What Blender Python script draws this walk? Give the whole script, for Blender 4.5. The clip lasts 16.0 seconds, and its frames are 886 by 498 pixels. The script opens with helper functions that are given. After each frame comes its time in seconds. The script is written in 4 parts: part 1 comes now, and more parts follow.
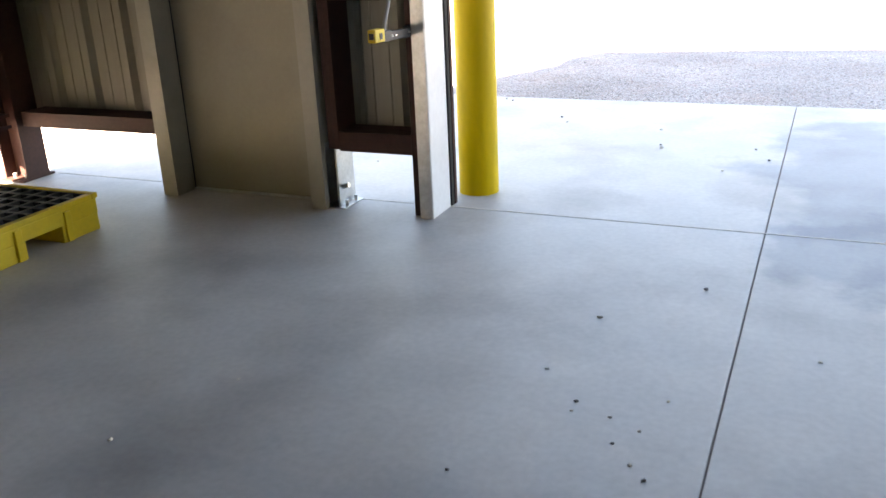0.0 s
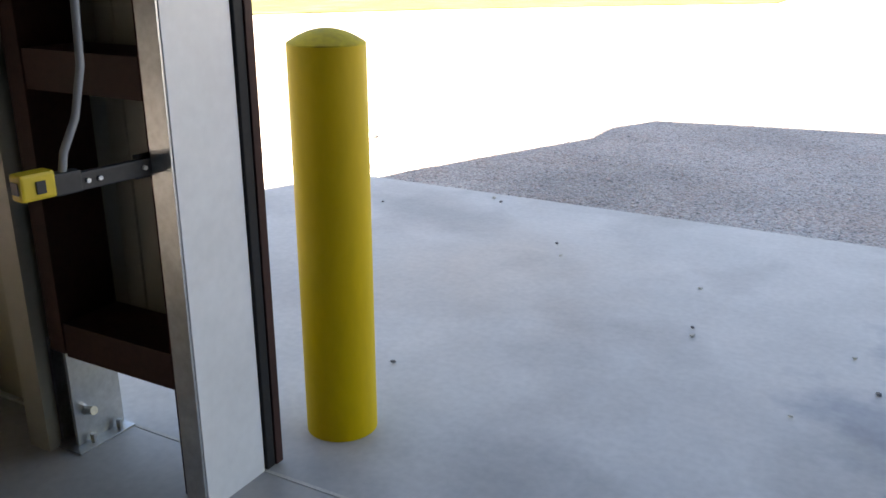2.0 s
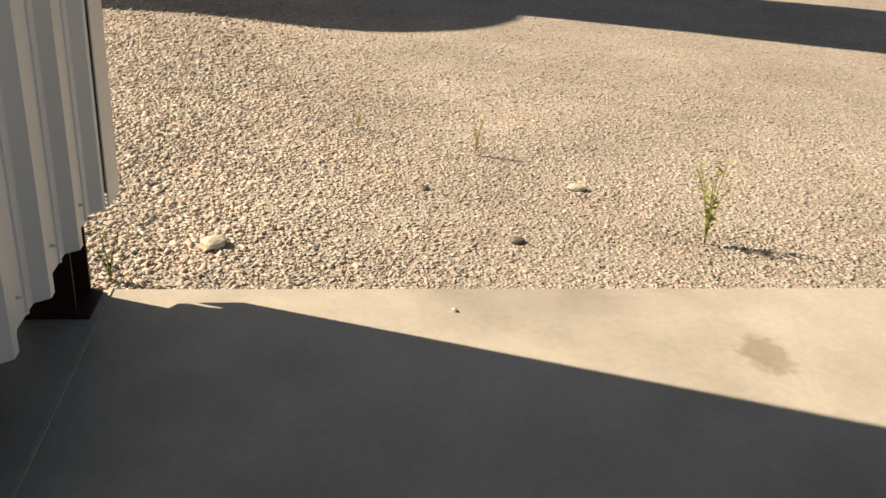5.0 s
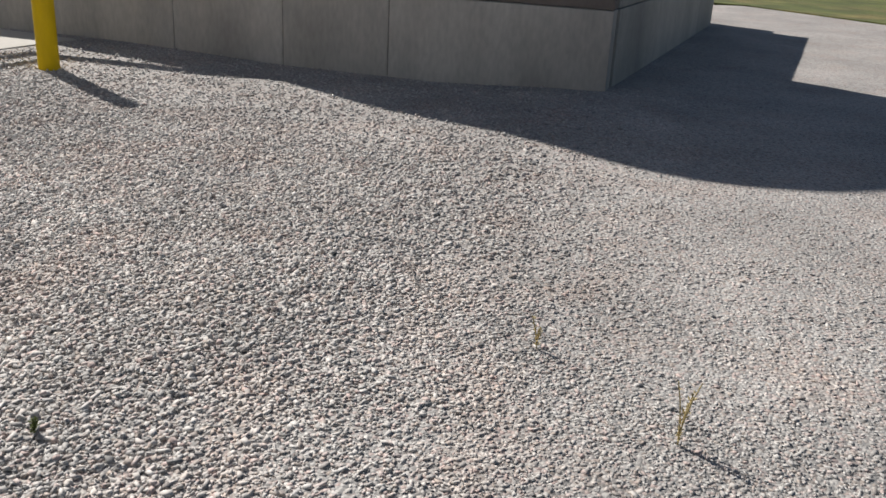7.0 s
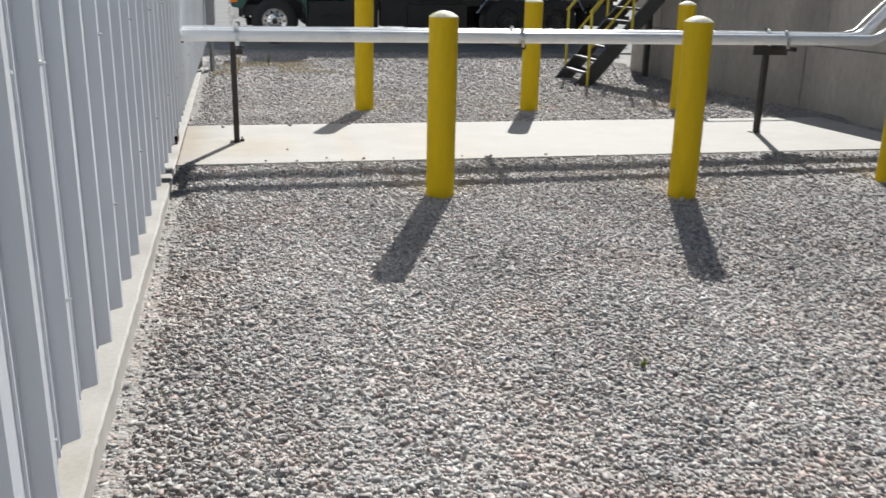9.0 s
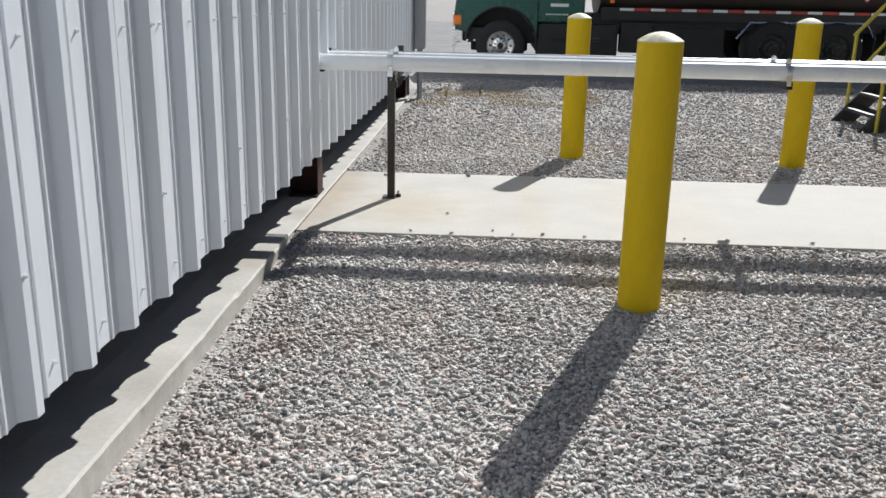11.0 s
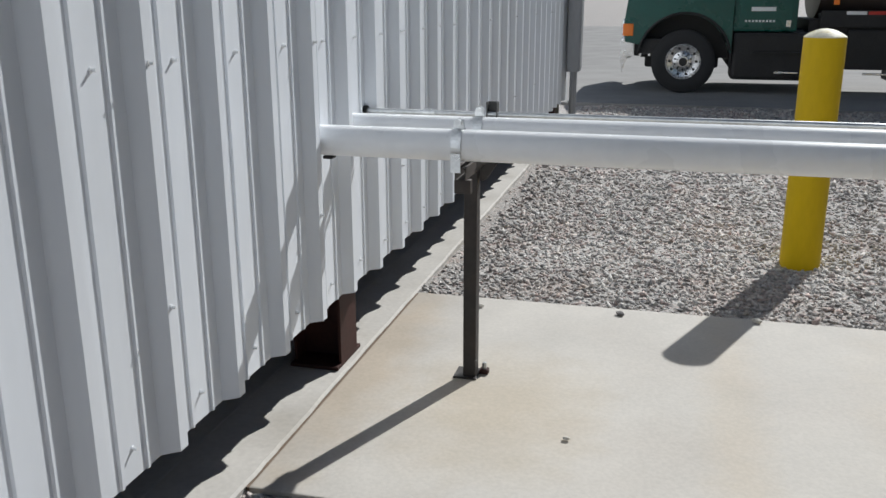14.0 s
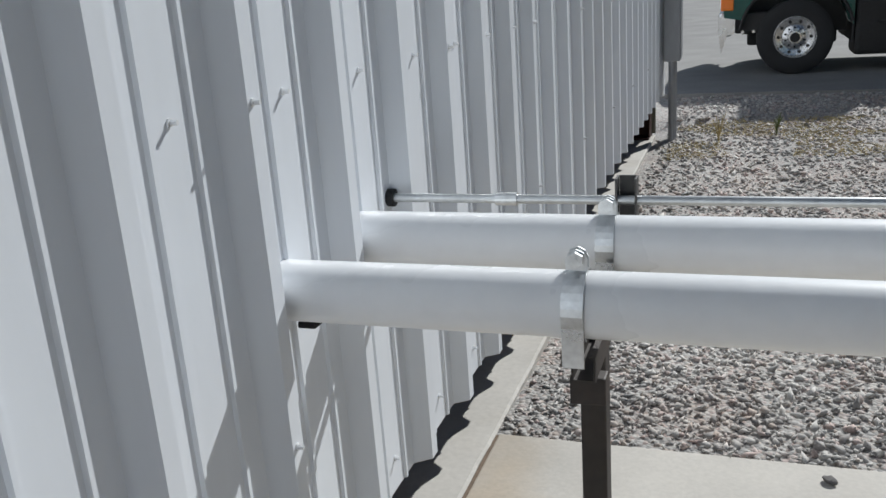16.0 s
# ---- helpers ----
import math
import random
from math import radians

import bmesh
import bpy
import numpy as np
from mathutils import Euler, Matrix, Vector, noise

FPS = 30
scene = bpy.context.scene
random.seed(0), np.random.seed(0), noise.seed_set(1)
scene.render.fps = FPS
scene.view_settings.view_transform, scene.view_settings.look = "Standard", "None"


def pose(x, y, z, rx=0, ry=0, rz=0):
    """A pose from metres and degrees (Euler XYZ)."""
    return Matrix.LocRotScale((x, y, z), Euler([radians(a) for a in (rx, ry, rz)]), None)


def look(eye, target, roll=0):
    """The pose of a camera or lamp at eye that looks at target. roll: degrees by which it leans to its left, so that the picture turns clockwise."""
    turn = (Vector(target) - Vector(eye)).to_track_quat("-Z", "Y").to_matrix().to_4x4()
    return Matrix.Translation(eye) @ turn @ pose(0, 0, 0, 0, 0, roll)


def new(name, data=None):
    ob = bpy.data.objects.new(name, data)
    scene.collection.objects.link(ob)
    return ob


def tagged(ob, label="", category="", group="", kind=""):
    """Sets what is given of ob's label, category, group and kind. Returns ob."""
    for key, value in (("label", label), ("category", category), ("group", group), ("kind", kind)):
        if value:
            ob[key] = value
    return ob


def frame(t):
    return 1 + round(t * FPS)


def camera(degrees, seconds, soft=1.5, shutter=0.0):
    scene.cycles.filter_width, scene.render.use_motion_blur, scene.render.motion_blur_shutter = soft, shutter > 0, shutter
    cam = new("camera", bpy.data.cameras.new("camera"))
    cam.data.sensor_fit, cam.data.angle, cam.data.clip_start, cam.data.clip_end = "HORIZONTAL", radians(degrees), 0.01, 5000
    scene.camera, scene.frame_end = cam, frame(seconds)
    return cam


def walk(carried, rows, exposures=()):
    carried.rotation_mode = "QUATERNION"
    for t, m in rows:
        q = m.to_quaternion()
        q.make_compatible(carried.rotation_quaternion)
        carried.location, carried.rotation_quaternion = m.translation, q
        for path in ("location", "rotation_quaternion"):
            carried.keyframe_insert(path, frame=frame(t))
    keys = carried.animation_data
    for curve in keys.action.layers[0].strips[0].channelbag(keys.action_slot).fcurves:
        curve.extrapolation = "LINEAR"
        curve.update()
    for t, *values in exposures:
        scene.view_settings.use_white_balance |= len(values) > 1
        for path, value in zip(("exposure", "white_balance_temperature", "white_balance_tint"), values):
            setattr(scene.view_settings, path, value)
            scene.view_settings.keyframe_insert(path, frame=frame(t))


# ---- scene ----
cam = camera(53.5, 16.0, shutter=0.12)
PATH = [
    (0, (4.878, -4.185, 1.42), (4.112, -2.469, 0.734), -2.6),
    (0.5, (4.808, -3.556, 1.467), (4.037, -1.839, 0.789), -1.9),
    (1, (4.72, -2.936, 1.476), (3.938, -1.224, 0.801), -1.6),
    (1.5, (4.684, -2.27, 1.434), (3.831, -0.578, 0.794), -1.7),
    (2, (4.614, -1.692, 1.441), (3.688, -0.04, 0.799), -0.1),
    (2.5, (4.529, -1.192, 1.438), (3.498, 0.382, 0.759), 0.2),
    (3, (4.344, -0.646, 1.477), (3.185, 0.8, 0.725), 0.3),
    (3.5, (4.187, -0.243, 1.504), (2.871, 1.056, 0.741), 1.3),
    (4, (3.873, 0.231, 1.553), (2.259, 1.193, 0.87), 2.1),
    (4.5, (3.455, 0.527, 1.515), (1.709, 1.153, 0.767), 3.4),
    (5, (2.915, 0.755, 1.505), (1.115, 1.023, 0.676), 3.8),
    (7.3, (0.678, 1.852, 1.589), (-0.992, 0.991, 0.903), 3.0),
    (7.5, (0.508, 1.78, 1.578), (-1.106, 0.812, 0.901), 3.0),
    (8, (0.191, 1.617, 1.556), (-1.16, 0.302, 0.888), 3.3),
    (8.5, (-0.201, 1.234, 1.509), (-1.132, -0.417, 0.871), 1.5),
    (9, (-0.488, 0.728, 1.481), (-0.931, -1.129, 0.884), 1.4),
    (9.5, (-0.648, 0.263, 1.426), (-0.839, -1.648, 0.869), 2.7),
    (9.7, (-0.709, 0.099, 1.422), (-0.857, -1.819, 0.873), 2.8),
    (11.8, (-1.32, -2.166, 1.368), (-1.086, -4.07, 0.801), -0.7),
    (12, (-1.327, -2.359, 1.375), (-1.062, -4.255, 0.796), -1.2),
    (12.5, (-1.368, -2.855, 1.377), (-1.012, -4.729, 0.776), -2.4),
    (13, (-1.272, -3.381, 1.372), (-0.868, -5.239, 0.752), -1.8),
    (13.5, (-1.206, -3.796, 1.375), (-0.775, -5.653, 0.769), -0.8),
    (14, (-1.161, -4.259, 1.411), (-0.681, -6.12, 0.858), -0.1),
    (14.5, (-1.013, -4.74, 1.429), (-0.521, -6.596, 0.867), 0.5),
    (15, (-0.936, -5.159, 1.397), (-0.377, -6.998, 0.846), -2.0),
    (15.5, (-0.842, -5.529, 1.419), (-0.226, -7.346, 0.854), -3.0),
    (16, (-0.739, -5.762, 1.418), (-0.1, -7.567, 0.841), -4.1),
]
EXPOSURES = [
    (0.0, 4.75, 8400, 18), (0.5, 4.48, 8300, 18), (1.0, 4.2, 8200, 17), (1.5, 3.93, 8100, 17), (2.0, 3.57, 7900, 17), (2.5, 3.17, 8000, 16), (3.0, 2.68, 8100, 15), (3.5, 2.23, 8200, 14),
    (4.0, 1.3, 8550, 13), (4.5, 0.8, 9800, 13), (5.0, 0.62, 10000, 13), (5.6, 0.6, 9500, 13), (7.3, 0.2, 6150, 10), (8.0, 0.28, 6120, 9), (9.0, 0.31, 6100, 8),
    (12.5, 0.16, 6000, 8), (14.0, -0.02, 6000, 8), (16.0, -0.12, 5950, 7)]
walk(cam, [(t, look(e, g, r)) for t, e, g, r in PATH], EXPOSURES)

# ---- light ----
SUN_EL, SUN_AZ = radians(37.5), radians(22.3)
to_sun = Vector((-math.sin(SUN_AZ) * math.cos(SUN_EL), -math.cos(SUN_AZ) * math.cos(SUN_EL), math.sin(SUN_EL)))
world = bpy.data.worlds.new("world")
scene.world = world
world.use_nodes = True
sky = world.node_tree.nodes.new("ShaderNodeTexSky")
sky.sky_type, sky.sun_disc = "NISHITA", False
sky.sun_elevation, sky.sun_rotation = SUN_EL, radians(180) + SUN_AZ
sky.air_density, sky.dust_density, sky.ozone_density = 1.0, 0.7, 1.6
back = world.node_tree.nodes["Background"]
back.inputs["Strength"].default_value = 0.039
world.node_tree.links.new(sky.outputs[0], back.inputs["Color"])
sun = new("sun", bpy.data.lights.new("sun", "SUN"))
sun.data.energy, sun.data.angle, sun.data.color = 4.9, radians(0.55), (1.0, 0.95, 0.88)
sun.matrix_world = look(to_sun * 30, (0, 0, 0))


# ---- materials ----
def material(name, base, rough=0.6, metal=0.0, var=0.15, coarse=2.0, fine=60.0, bump=0.15, dist=0.002, stain=None, stain_amount=0.0, streak=1.0, per_object=0.0):
    m = bpy.data.materials.new(name)
    m.use_nodes = True
    nt = m.node_tree
    n, l = nt.nodes, nt.links
    b = n["Principled BSDF"]
    tc = n.new("ShaderNodeTexCoord")
    mp = n.new("ShaderNodeMapping")
    mp.inputs["Scale"].default_value = (1, 1, 1 / streak)
    l.new(tc.outputs["Object"], mp.inputs["Vector"])
    na = n.new("ShaderNodeTexNoise")
    na.inputs["Scale"].default_value, na.inputs["Detail"].default_value = coarse, 5
    nb = n.new("ShaderNodeTexNoise")
    nb.inputs["Scale"].default_value, nb.inputs["Detail"].default_value = fine, 4
    l.new(mp.outputs[0], na.inputs["Vector"])
    l.new(mp.outputs[0], nb.inputs["Vector"])
    ra = n.new("ShaderNodeMapRange")
    ra.inputs[1].default_value, ra.inputs[2].default_value = 0.3, 0.7
    ra.inputs[3].default_value, ra.inputs[4].default_value = 1 - var, 1 + var
    l.new(na.outputs[0], ra.inputs[0])
    rb = n.new("ShaderNodeMapRange")
    rb.inputs[1].default_value, rb.inputs[2].default_value = 0.3, 0.7
    rb.inputs[3].default_value, rb.inputs[4].default_value = 1 - var * 0.6, 1 + var * 0.6
    l.new(nb.outputs[0], rb.inputs[0])
    mul = n.new("ShaderNodeMath")
    mul.operation = "MULTIPLY"
    l.new(ra.outputs[0], mul.inputs[0])
    l.new(rb.outputs[0], mul.inputs[1])
    fac = mul.outputs[0]
    if per_object:
        oi = n.new("ShaderNodeObjectInfo")
        rc = n.new("ShaderNodeMapRange")
        rc.inputs[3].default_value, rc.inputs[4].default_value = 1 - per_object, 1 + per_object
        l.new(oi.outputs["Random"], rc.inputs[0])
        mu = n.new("ShaderNodeMath")
        mu.operation = "MULTIPLY"
        l.new(fac, mu.inputs[0])
        l.new(rc.outputs[0], mu.inputs[1])
        fac = mu.outputs[0]
    vm = n.new("ShaderNodeVectorMath")
    vm.operation = "SCALE"
    l.new(fac, vm.inputs["Scale"])
    if stain:
        ns = n.new("ShaderNodeTexNoise")
        ns.inputs["Scale"].default_value, ns.inputs["Detail"].default_value = coarse * 0.6, 6
        mo = n.new("ShaderNodeMapping")
        mo.inputs["Location"].default_value = (7.3, 2.1, 4.4)
        l.new(mp.outputs[0], mo.inputs[0])
        l.new(mo.outputs[0], ns.inputs["Vector"])
        rs = n.new("ShaderNodeMapRange")
        rs.inputs[1].default_value, rs.inputs[2].default_value = 0.5, 0.72
        rs.inputs[3].default_value, rs.inputs[4].default_value = 0, stain_amount
        l.new(ns.outputs[0], rs.inputs[0])
        mx = n.new("ShaderNodeMix")
        mx.data_type = "RGBA"
        mx.inputs[6].default_value, mx.inputs[7].default_value = (*base, 1), (*stain, 1)
        l.new(rs.outputs[0], mx.inputs[0])
        l.new(mx.outputs[2], vm.inputs[0])
    else:
        vm.inputs[0].default_value = base
    l.new(vm.outputs[0], b.inputs["Base Color"])
    rr = n.new("ShaderNodeMapRange")
    rr.inputs[3].default_value, rr.inputs[4].default_value = max(0.02, rough - 0.1), min(1, rough + 0.1)
    l.new(na.outputs[0], rr.inputs[0])
    l.new(rr.outputs[0], b.inputs["Roughness"])
    b.inputs["Metallic"].default_value = metal
    if bump:
        bp = n.new("ShaderNodeBump")
        bp.inputs["Strength"].default_value, bp.inputs["Distance"].default_value = bump, dist
        l.new(nb.outputs[0], bp.inputs["Height"])
        l.new(bp.outputs[0], b.inputs["Normal"])
    return m


def gravel_material(name, scale, tints, bump=0.9, per_island=False):
    m = bpy.data.materials.new(name)
    m.use_nodes = True
    n, l = m.node_tree.nodes, m.node_tree.links
    b = n["Principled BSDF"]
    b.inputs["Roughness"].default_value = 0.85
    tc = n.new("ShaderNodeTexCoord")
    ramp = n.new("ShaderNodeValToRGB")
    ramp.color_ramp.elements.remove(ramp.color_ramp.elements[1])
    for k, c in enumerate(tints):
        e = ramp.color_ramp.elements[0] if k == 0 else ramp.color_ramp.elements.new(k / len(tints))
        e.position, e.color = k / len(tints), (*c, 1)
    big = n.new("ShaderNodeTexNoise")
    big.inputs["Scale"].default_value, big.inputs["Detail"].default_value = 0.9, 4
    l.new(tc.outputs["Object"], big.inputs["Vector"])
    rb = n.new("ShaderNodeMapRange")
    rb.inputs[1].default_value, rb.inputs[2].default_value = 0.3, 0.7
    rb.inputs[3].default_value, rb.inputs[4].default_value = 0.82, 1.12
    l.new(big.outputs[0], rb.inputs[0])
    vm = n.new("ShaderNodeVectorMath")
    vm.operation = "SCALE"
    l.new(rb.outputs[0], vm.inputs["Scale"])
    if per_island:
        g = n.new("ShaderNodeNewGeometry")
        l.new(g.outputs["Random Per Island"], ramp.inputs[0])
        fn = n.new("ShaderNodeTexNoise")
        fn.inputs["Scale"].default_value = 160
        l.new(tc.outputs["Object"], fn.inputs["Vector"])
        height = fn.outputs[0]
        dist = 0.003
    else:
        v = n.new("ShaderNodeTexVoronoi")
        v.inputs["Scale"].default_value = scale
        l.new(tc.outputs["Object"], v.inputs["Vector"])
        sp = n.new("ShaderNodeSeparateColor")
        l.new(v.outputs["Color"], sp.inputs[0])
        l.new(sp.outputs[0], ramp.inputs[0])
        inv = n.new("ShaderNodeMath")
        inv.operation = "MULTIPLY"
        inv.inputs[1].default_value = -1.0
        l.new(v.outputs["Distance"], inv.inputs[0])
        height = inv.outputs[0]
        dist = 0.02
    l.new(ramp.outputs[0], vm.inputs[0])
    hue = n.new("ShaderNodeTexNoise")
    hue.inputs["Scale"].default_value, hue.inputs["Detail"].default_value = 1.7, 3
    l.new(tc.outputs["Object"], hue.inputs["Vector"])
    hr = n.new("ShaderNodeMapRange")
    hr.inputs[1].default_value, hr.inputs[2].default_value = 0.5, 0.68
    l.new(hue.outputs[0], hr.inputs[0])
    pink = n.new("ShaderNodeMix")
    pink.data_type, pink.blend_type = "RGBA", "MULTIPLY"
    pink.inputs[7].default_value = (1.0, 0.95, 0.925, 1)
    l.new(hr.outputs[0], pink.inputs[0])
    l.new(vm.outputs[0], pink.inputs[6])
    l.new(pink.outputs[2], b.inputs["Base Color"])
    bp = n.new("ShaderNodeBump")
    bp.inputs["Strength"].default_value, bp.inputs["Distance"].default_value = bump, dist
    l.new(height, bp.inputs["Height"])
    l.new(bp.outputs[0], b.inputs["Normal"])
    return m


STONE_TINTS = [(0.52, 0.495, 0.465), (0.3, 0.29, 0.28), (0.6, 0.575, 0.545), (0.53, 0.42, 0.385), (0.44, 0.425, 0.41), (0.63, 0.605, 0.57), (0.47, 0.40, 0.35), (0.24, 0.235, 0.23), (0.56, 0.54, 0.51)]
# tints cut to 0.8: shade between unmodelled stones put into the colour
M_GRAVEL = gravel_material("gravel", 62, [tuple(0.8 * v for v in c) for c in STONE_TINTS], 0.45)
M_STONE = gravel_material("gravel_stone", 34, STONE_TINTS, 0.3, True)
M_SLAB = material("slab_concrete", (0.5, 0.482, 0.455), 0.5, var=0.1, coarse=2.4, fine=34, bump=0.045, stain=(0.33, 0.312, 0.293), stain_amount=0.85)
M_DIRT = material("joint_dirt", (0.17, 0.125, 0.09), 0.95, var=0.25, coarse=8, fine=60, bump=0.5)
M_ROAD = material("compacted_road", (0.27, 0.262, 0.252), 0.9, var=0.16, coarse=1.1, fine=42, bump=0.6, dist=0.006, stain=(0.2, 0.195, 0.19), stain_amount=0.7)
M_KERB = material("slab_edge_concrete", (0.53, 0.505, 0.465), 0.75, var=0.1, coarse=3, fine=45, bump=0.3, stain=(0.4, 0.365, 0.31), stain_amount=0.7)
M_PAD = material("pad_concrete", (0.49, 0.463, 0.42), 0.8, var=0.09, coarse=2.5, fine=70, bump=0.25, stain=(0.45, 0.415, 0.37), stain_amount=0.6)
M_BLOCK = material("block_concrete", (0.46, 0.43, 0.385), 0.85, var=0.16, coarse=1.6, fine=22, bump=0.5, dist=0.004, stain=(0.3, 0.275, 0.25), stain_amount=0.7, streak=2.5, per_object=0.1)
M_BLOCK_DARK = material("block_coated", (0.2, 0.165, 0.145), 0.8, var=0.12, coarse=1.6, fine=22, bump=0.3, per_object=0.06)
M_PANEL = material("panel_white_paint", (0.75, 0.78, 0.825), 0.36, var=0.035, coarse=1.5, fine=20, bump=0.03, dist=0.001, stain=(0.58, 0.59, 0.6), stain_amount=0.35, streak=6)
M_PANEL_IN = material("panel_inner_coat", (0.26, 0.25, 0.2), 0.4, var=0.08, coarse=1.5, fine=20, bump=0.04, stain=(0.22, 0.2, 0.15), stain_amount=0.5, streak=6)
M_CAP = material("bollard_cap_yellow", (0.5, 0.39, 0.02), 0.6, var=0.16, coarse=9, fine=60, bump=0.2, stain=(0.13, 0.1, 0.045), stain_amount=1.0)
M_CAP_PALE = material("bollard_cap_faded", (0.78, 0.74, 0.56), 0.6, var=0.14, coarse=26, fine=90, bump=0.5, stain=(0.52, 0.4, 0.08), stain_amount=1.0)
M_TRIM = material("trim_white_paint", (0.74, 0.75, 0.76), 0.4, var=0.04, coarse=3, fine=40, bump=0.03)
M_JAMB = material("jamb_white", (0.8, 0.8, 0.8), 0.4, var=0.05, coarse=3, fine=30, bump=0.05, stain=(0.66, 0.65, 0.63), stain_amount=0.4)
M_FRAME = material("door_frame_cream", (0.43, 0.415, 0.34), 0.45, var=0.06, coarse=3, fine=30, bump=0.06, stain=(0.28, 0.27, 0.22), stain_amount=0.4)
M_DOOR = material("door_leaf_beige", (0.36, 0.338, 0.257), 0.5, var=0.05, coarse=1.6, fine=40, bump=0.05, stain=(0.2, 0.185, 0.14), stain_amount=0.5)
M_RED = material("red_oxide_primer", (0.055, 0.023, 0.019), 0.6, var=0.2, coarse=4, fine=50, bump=0.15, stain=(0.04, 0.02, 0.018), stain_amount=0.6)
M_GALV = material("galvanised_steel", (0.55, 0.57, 0.58), 0.38, 0.85, var=0.14, coarse=9, fine=60, bump=0.06)
M_ZINC = material("bright_zinc", (0.66, 0.68, 0.69), 0.3, 0.9, var=0.18, coarse=14, fine=80, bump=0.08)
M_RUBBER = material("black_rubber", (0.02, 0.02, 0.021), 0.6, var=0.2, coarse=5, fine=60, bump=0.1)
M_YELLOW = material("bollard_yellow", (0.66, 0.45, 0.0), 0.55, var=0.06, coarse=3, fine=45, bump=0.1, stain=(0.52, 0.35, 0.03), stain_amount=0.45, streak=3)
for m_ in (M_YELLOW, M_CAP, M_RUBBER, M_RED):
    m_.node_tree.nodes["Principled BSDF"].inputs["Specular IOR Level"].default_value = 0.22
M_PLASTIC_Y = material("yellow_plastic", (0.7, 0.5, 0.02), 0.42, var=0.07, coarse=5, fine=50, bump=0.06, stain=(0.5, 0.37, 0.05), stain_amount=0.4)
M_PLASTIC_K = material("black_plastic", (0.028, 0.028, 0.03), 0.5, var=0.2, coarse=5, fine=60, bump=0.1)
M_PVC = material("white_pipe", (0.8, 0.81, 0.82), 0.28, var=0.03, coarse=3, fine=30, bump=0.02)
M_POST = material("dark_painted_steel", (0.028, 0.024, 0.022), 0.6, 0.0, var=0.25, coarse=8, fine=60, bump=0.15, stain=(0.06, 0.04, 0.03), stain_amount=0.5)
M_GREEN = material("truck_green_paint", (0.009, 0.082, 0.064), 0.28, var=0.1, coarse=2, fine=30, bump=0.02)
M_UTIL = material("utility_grey_paint", (0.3, 0.31, 0.325), 0.5, var=0.08, coarse=3, fine=40, bump=0.05, stain=(0.2, 0.2, 0.2), stain_amount=0.4, streak=3)
M_TYRE = material("tyre_rubber", (0.022, 0.022, 0.023), 0.8, var=0.2, coarse=5, fine=60, bump=0.2)
M_ALLOY = material("polished_alloy", (0.72, 0.72, 0.72), 0.25, 0.9, var=0.08, coarse=6, fine=40, bump=0.03)
M_CHASSIS = material("chassis_black", (0.018, 0.017, 0.017), 0.6, var=0.3, coarse=4, fine=40, bump=0.15)
M_TANKER = material("tanker_dark", (0.11, 0.085, 0.077), 0.4, 0.2, var=0.14, coarse=1.5, fine=30, bump=0.05, stain=(0.08, 0.06, 0.06), stain_amount=0.5)
M_TAPE_R = material("tape_red", (0.5, 0.03, 0.02), 0.4, var=0.05, bump=0)
M_TAPE_W = material("tape_white", (0.8, 0.8, 0.78), 0.4, var=0.05, bump=0)
M_ORANGE = material("orange_lens", (0.9, 0.22, 0.02), 0.25, var=0.05, bump=0)
M_STAIR = material("stair_dark_steel", (0.07, 0.068, 0.066), 0.55, 0.3, var=0.2, coarse=6, fine=50, bump=0.1)
M_RAIL = material("rail_yellow", (0.62, 0.5, 0.05), 0.45, var=0.08, coarse=6, fine=40, bump=0.05)
M_TANK = material("tank_white", (0.7, 0.7, 0.68), 0.45, var=0.06, coarse=1, fine=20, bump=0.04)
M_GRASS = material("grass_ground", (0.1, 0.115, 0.03), 0.9, var=0.35, coarse=1.2, fine=25, bump=0.8, dist=0.03, stain=(0.24, 0.18, 0.07), stain_amount=0.8)
M_WEED = material("weed_green", (0.12, 0.15, 0.035), 0.7, var=0.25, coarse=20, fine=90, bump=0.1)
M_SPRIG = material("weed_yellow_green", (0.27, 0.29, 0.08), 0.7, var=0.2, coarse=20, fine=90, bump=0.1)
M_DRY = material("dry_stalk", (0.46, 0.37, 0.18), 0.8, var=0.2, coarse=20, fine=90, bump=0.1)
M_ROCK = material("pale_rock", (0.55, 0.52, 0.46), 0.85, var=0.15, coarse=20, fine=120, bump=0.4)
M_WOOD = material("weathered_stick", (0.16, 0.15, 0.145), 0.85, var=0.2, coarse=10, fine=90, bump=0.3)
M_ROOF = material("roof_sheet", (0.62, 0.63, 0.64), 0.4, 0.2, var=0.05, coarse=1, fine=20, bump=0.03)


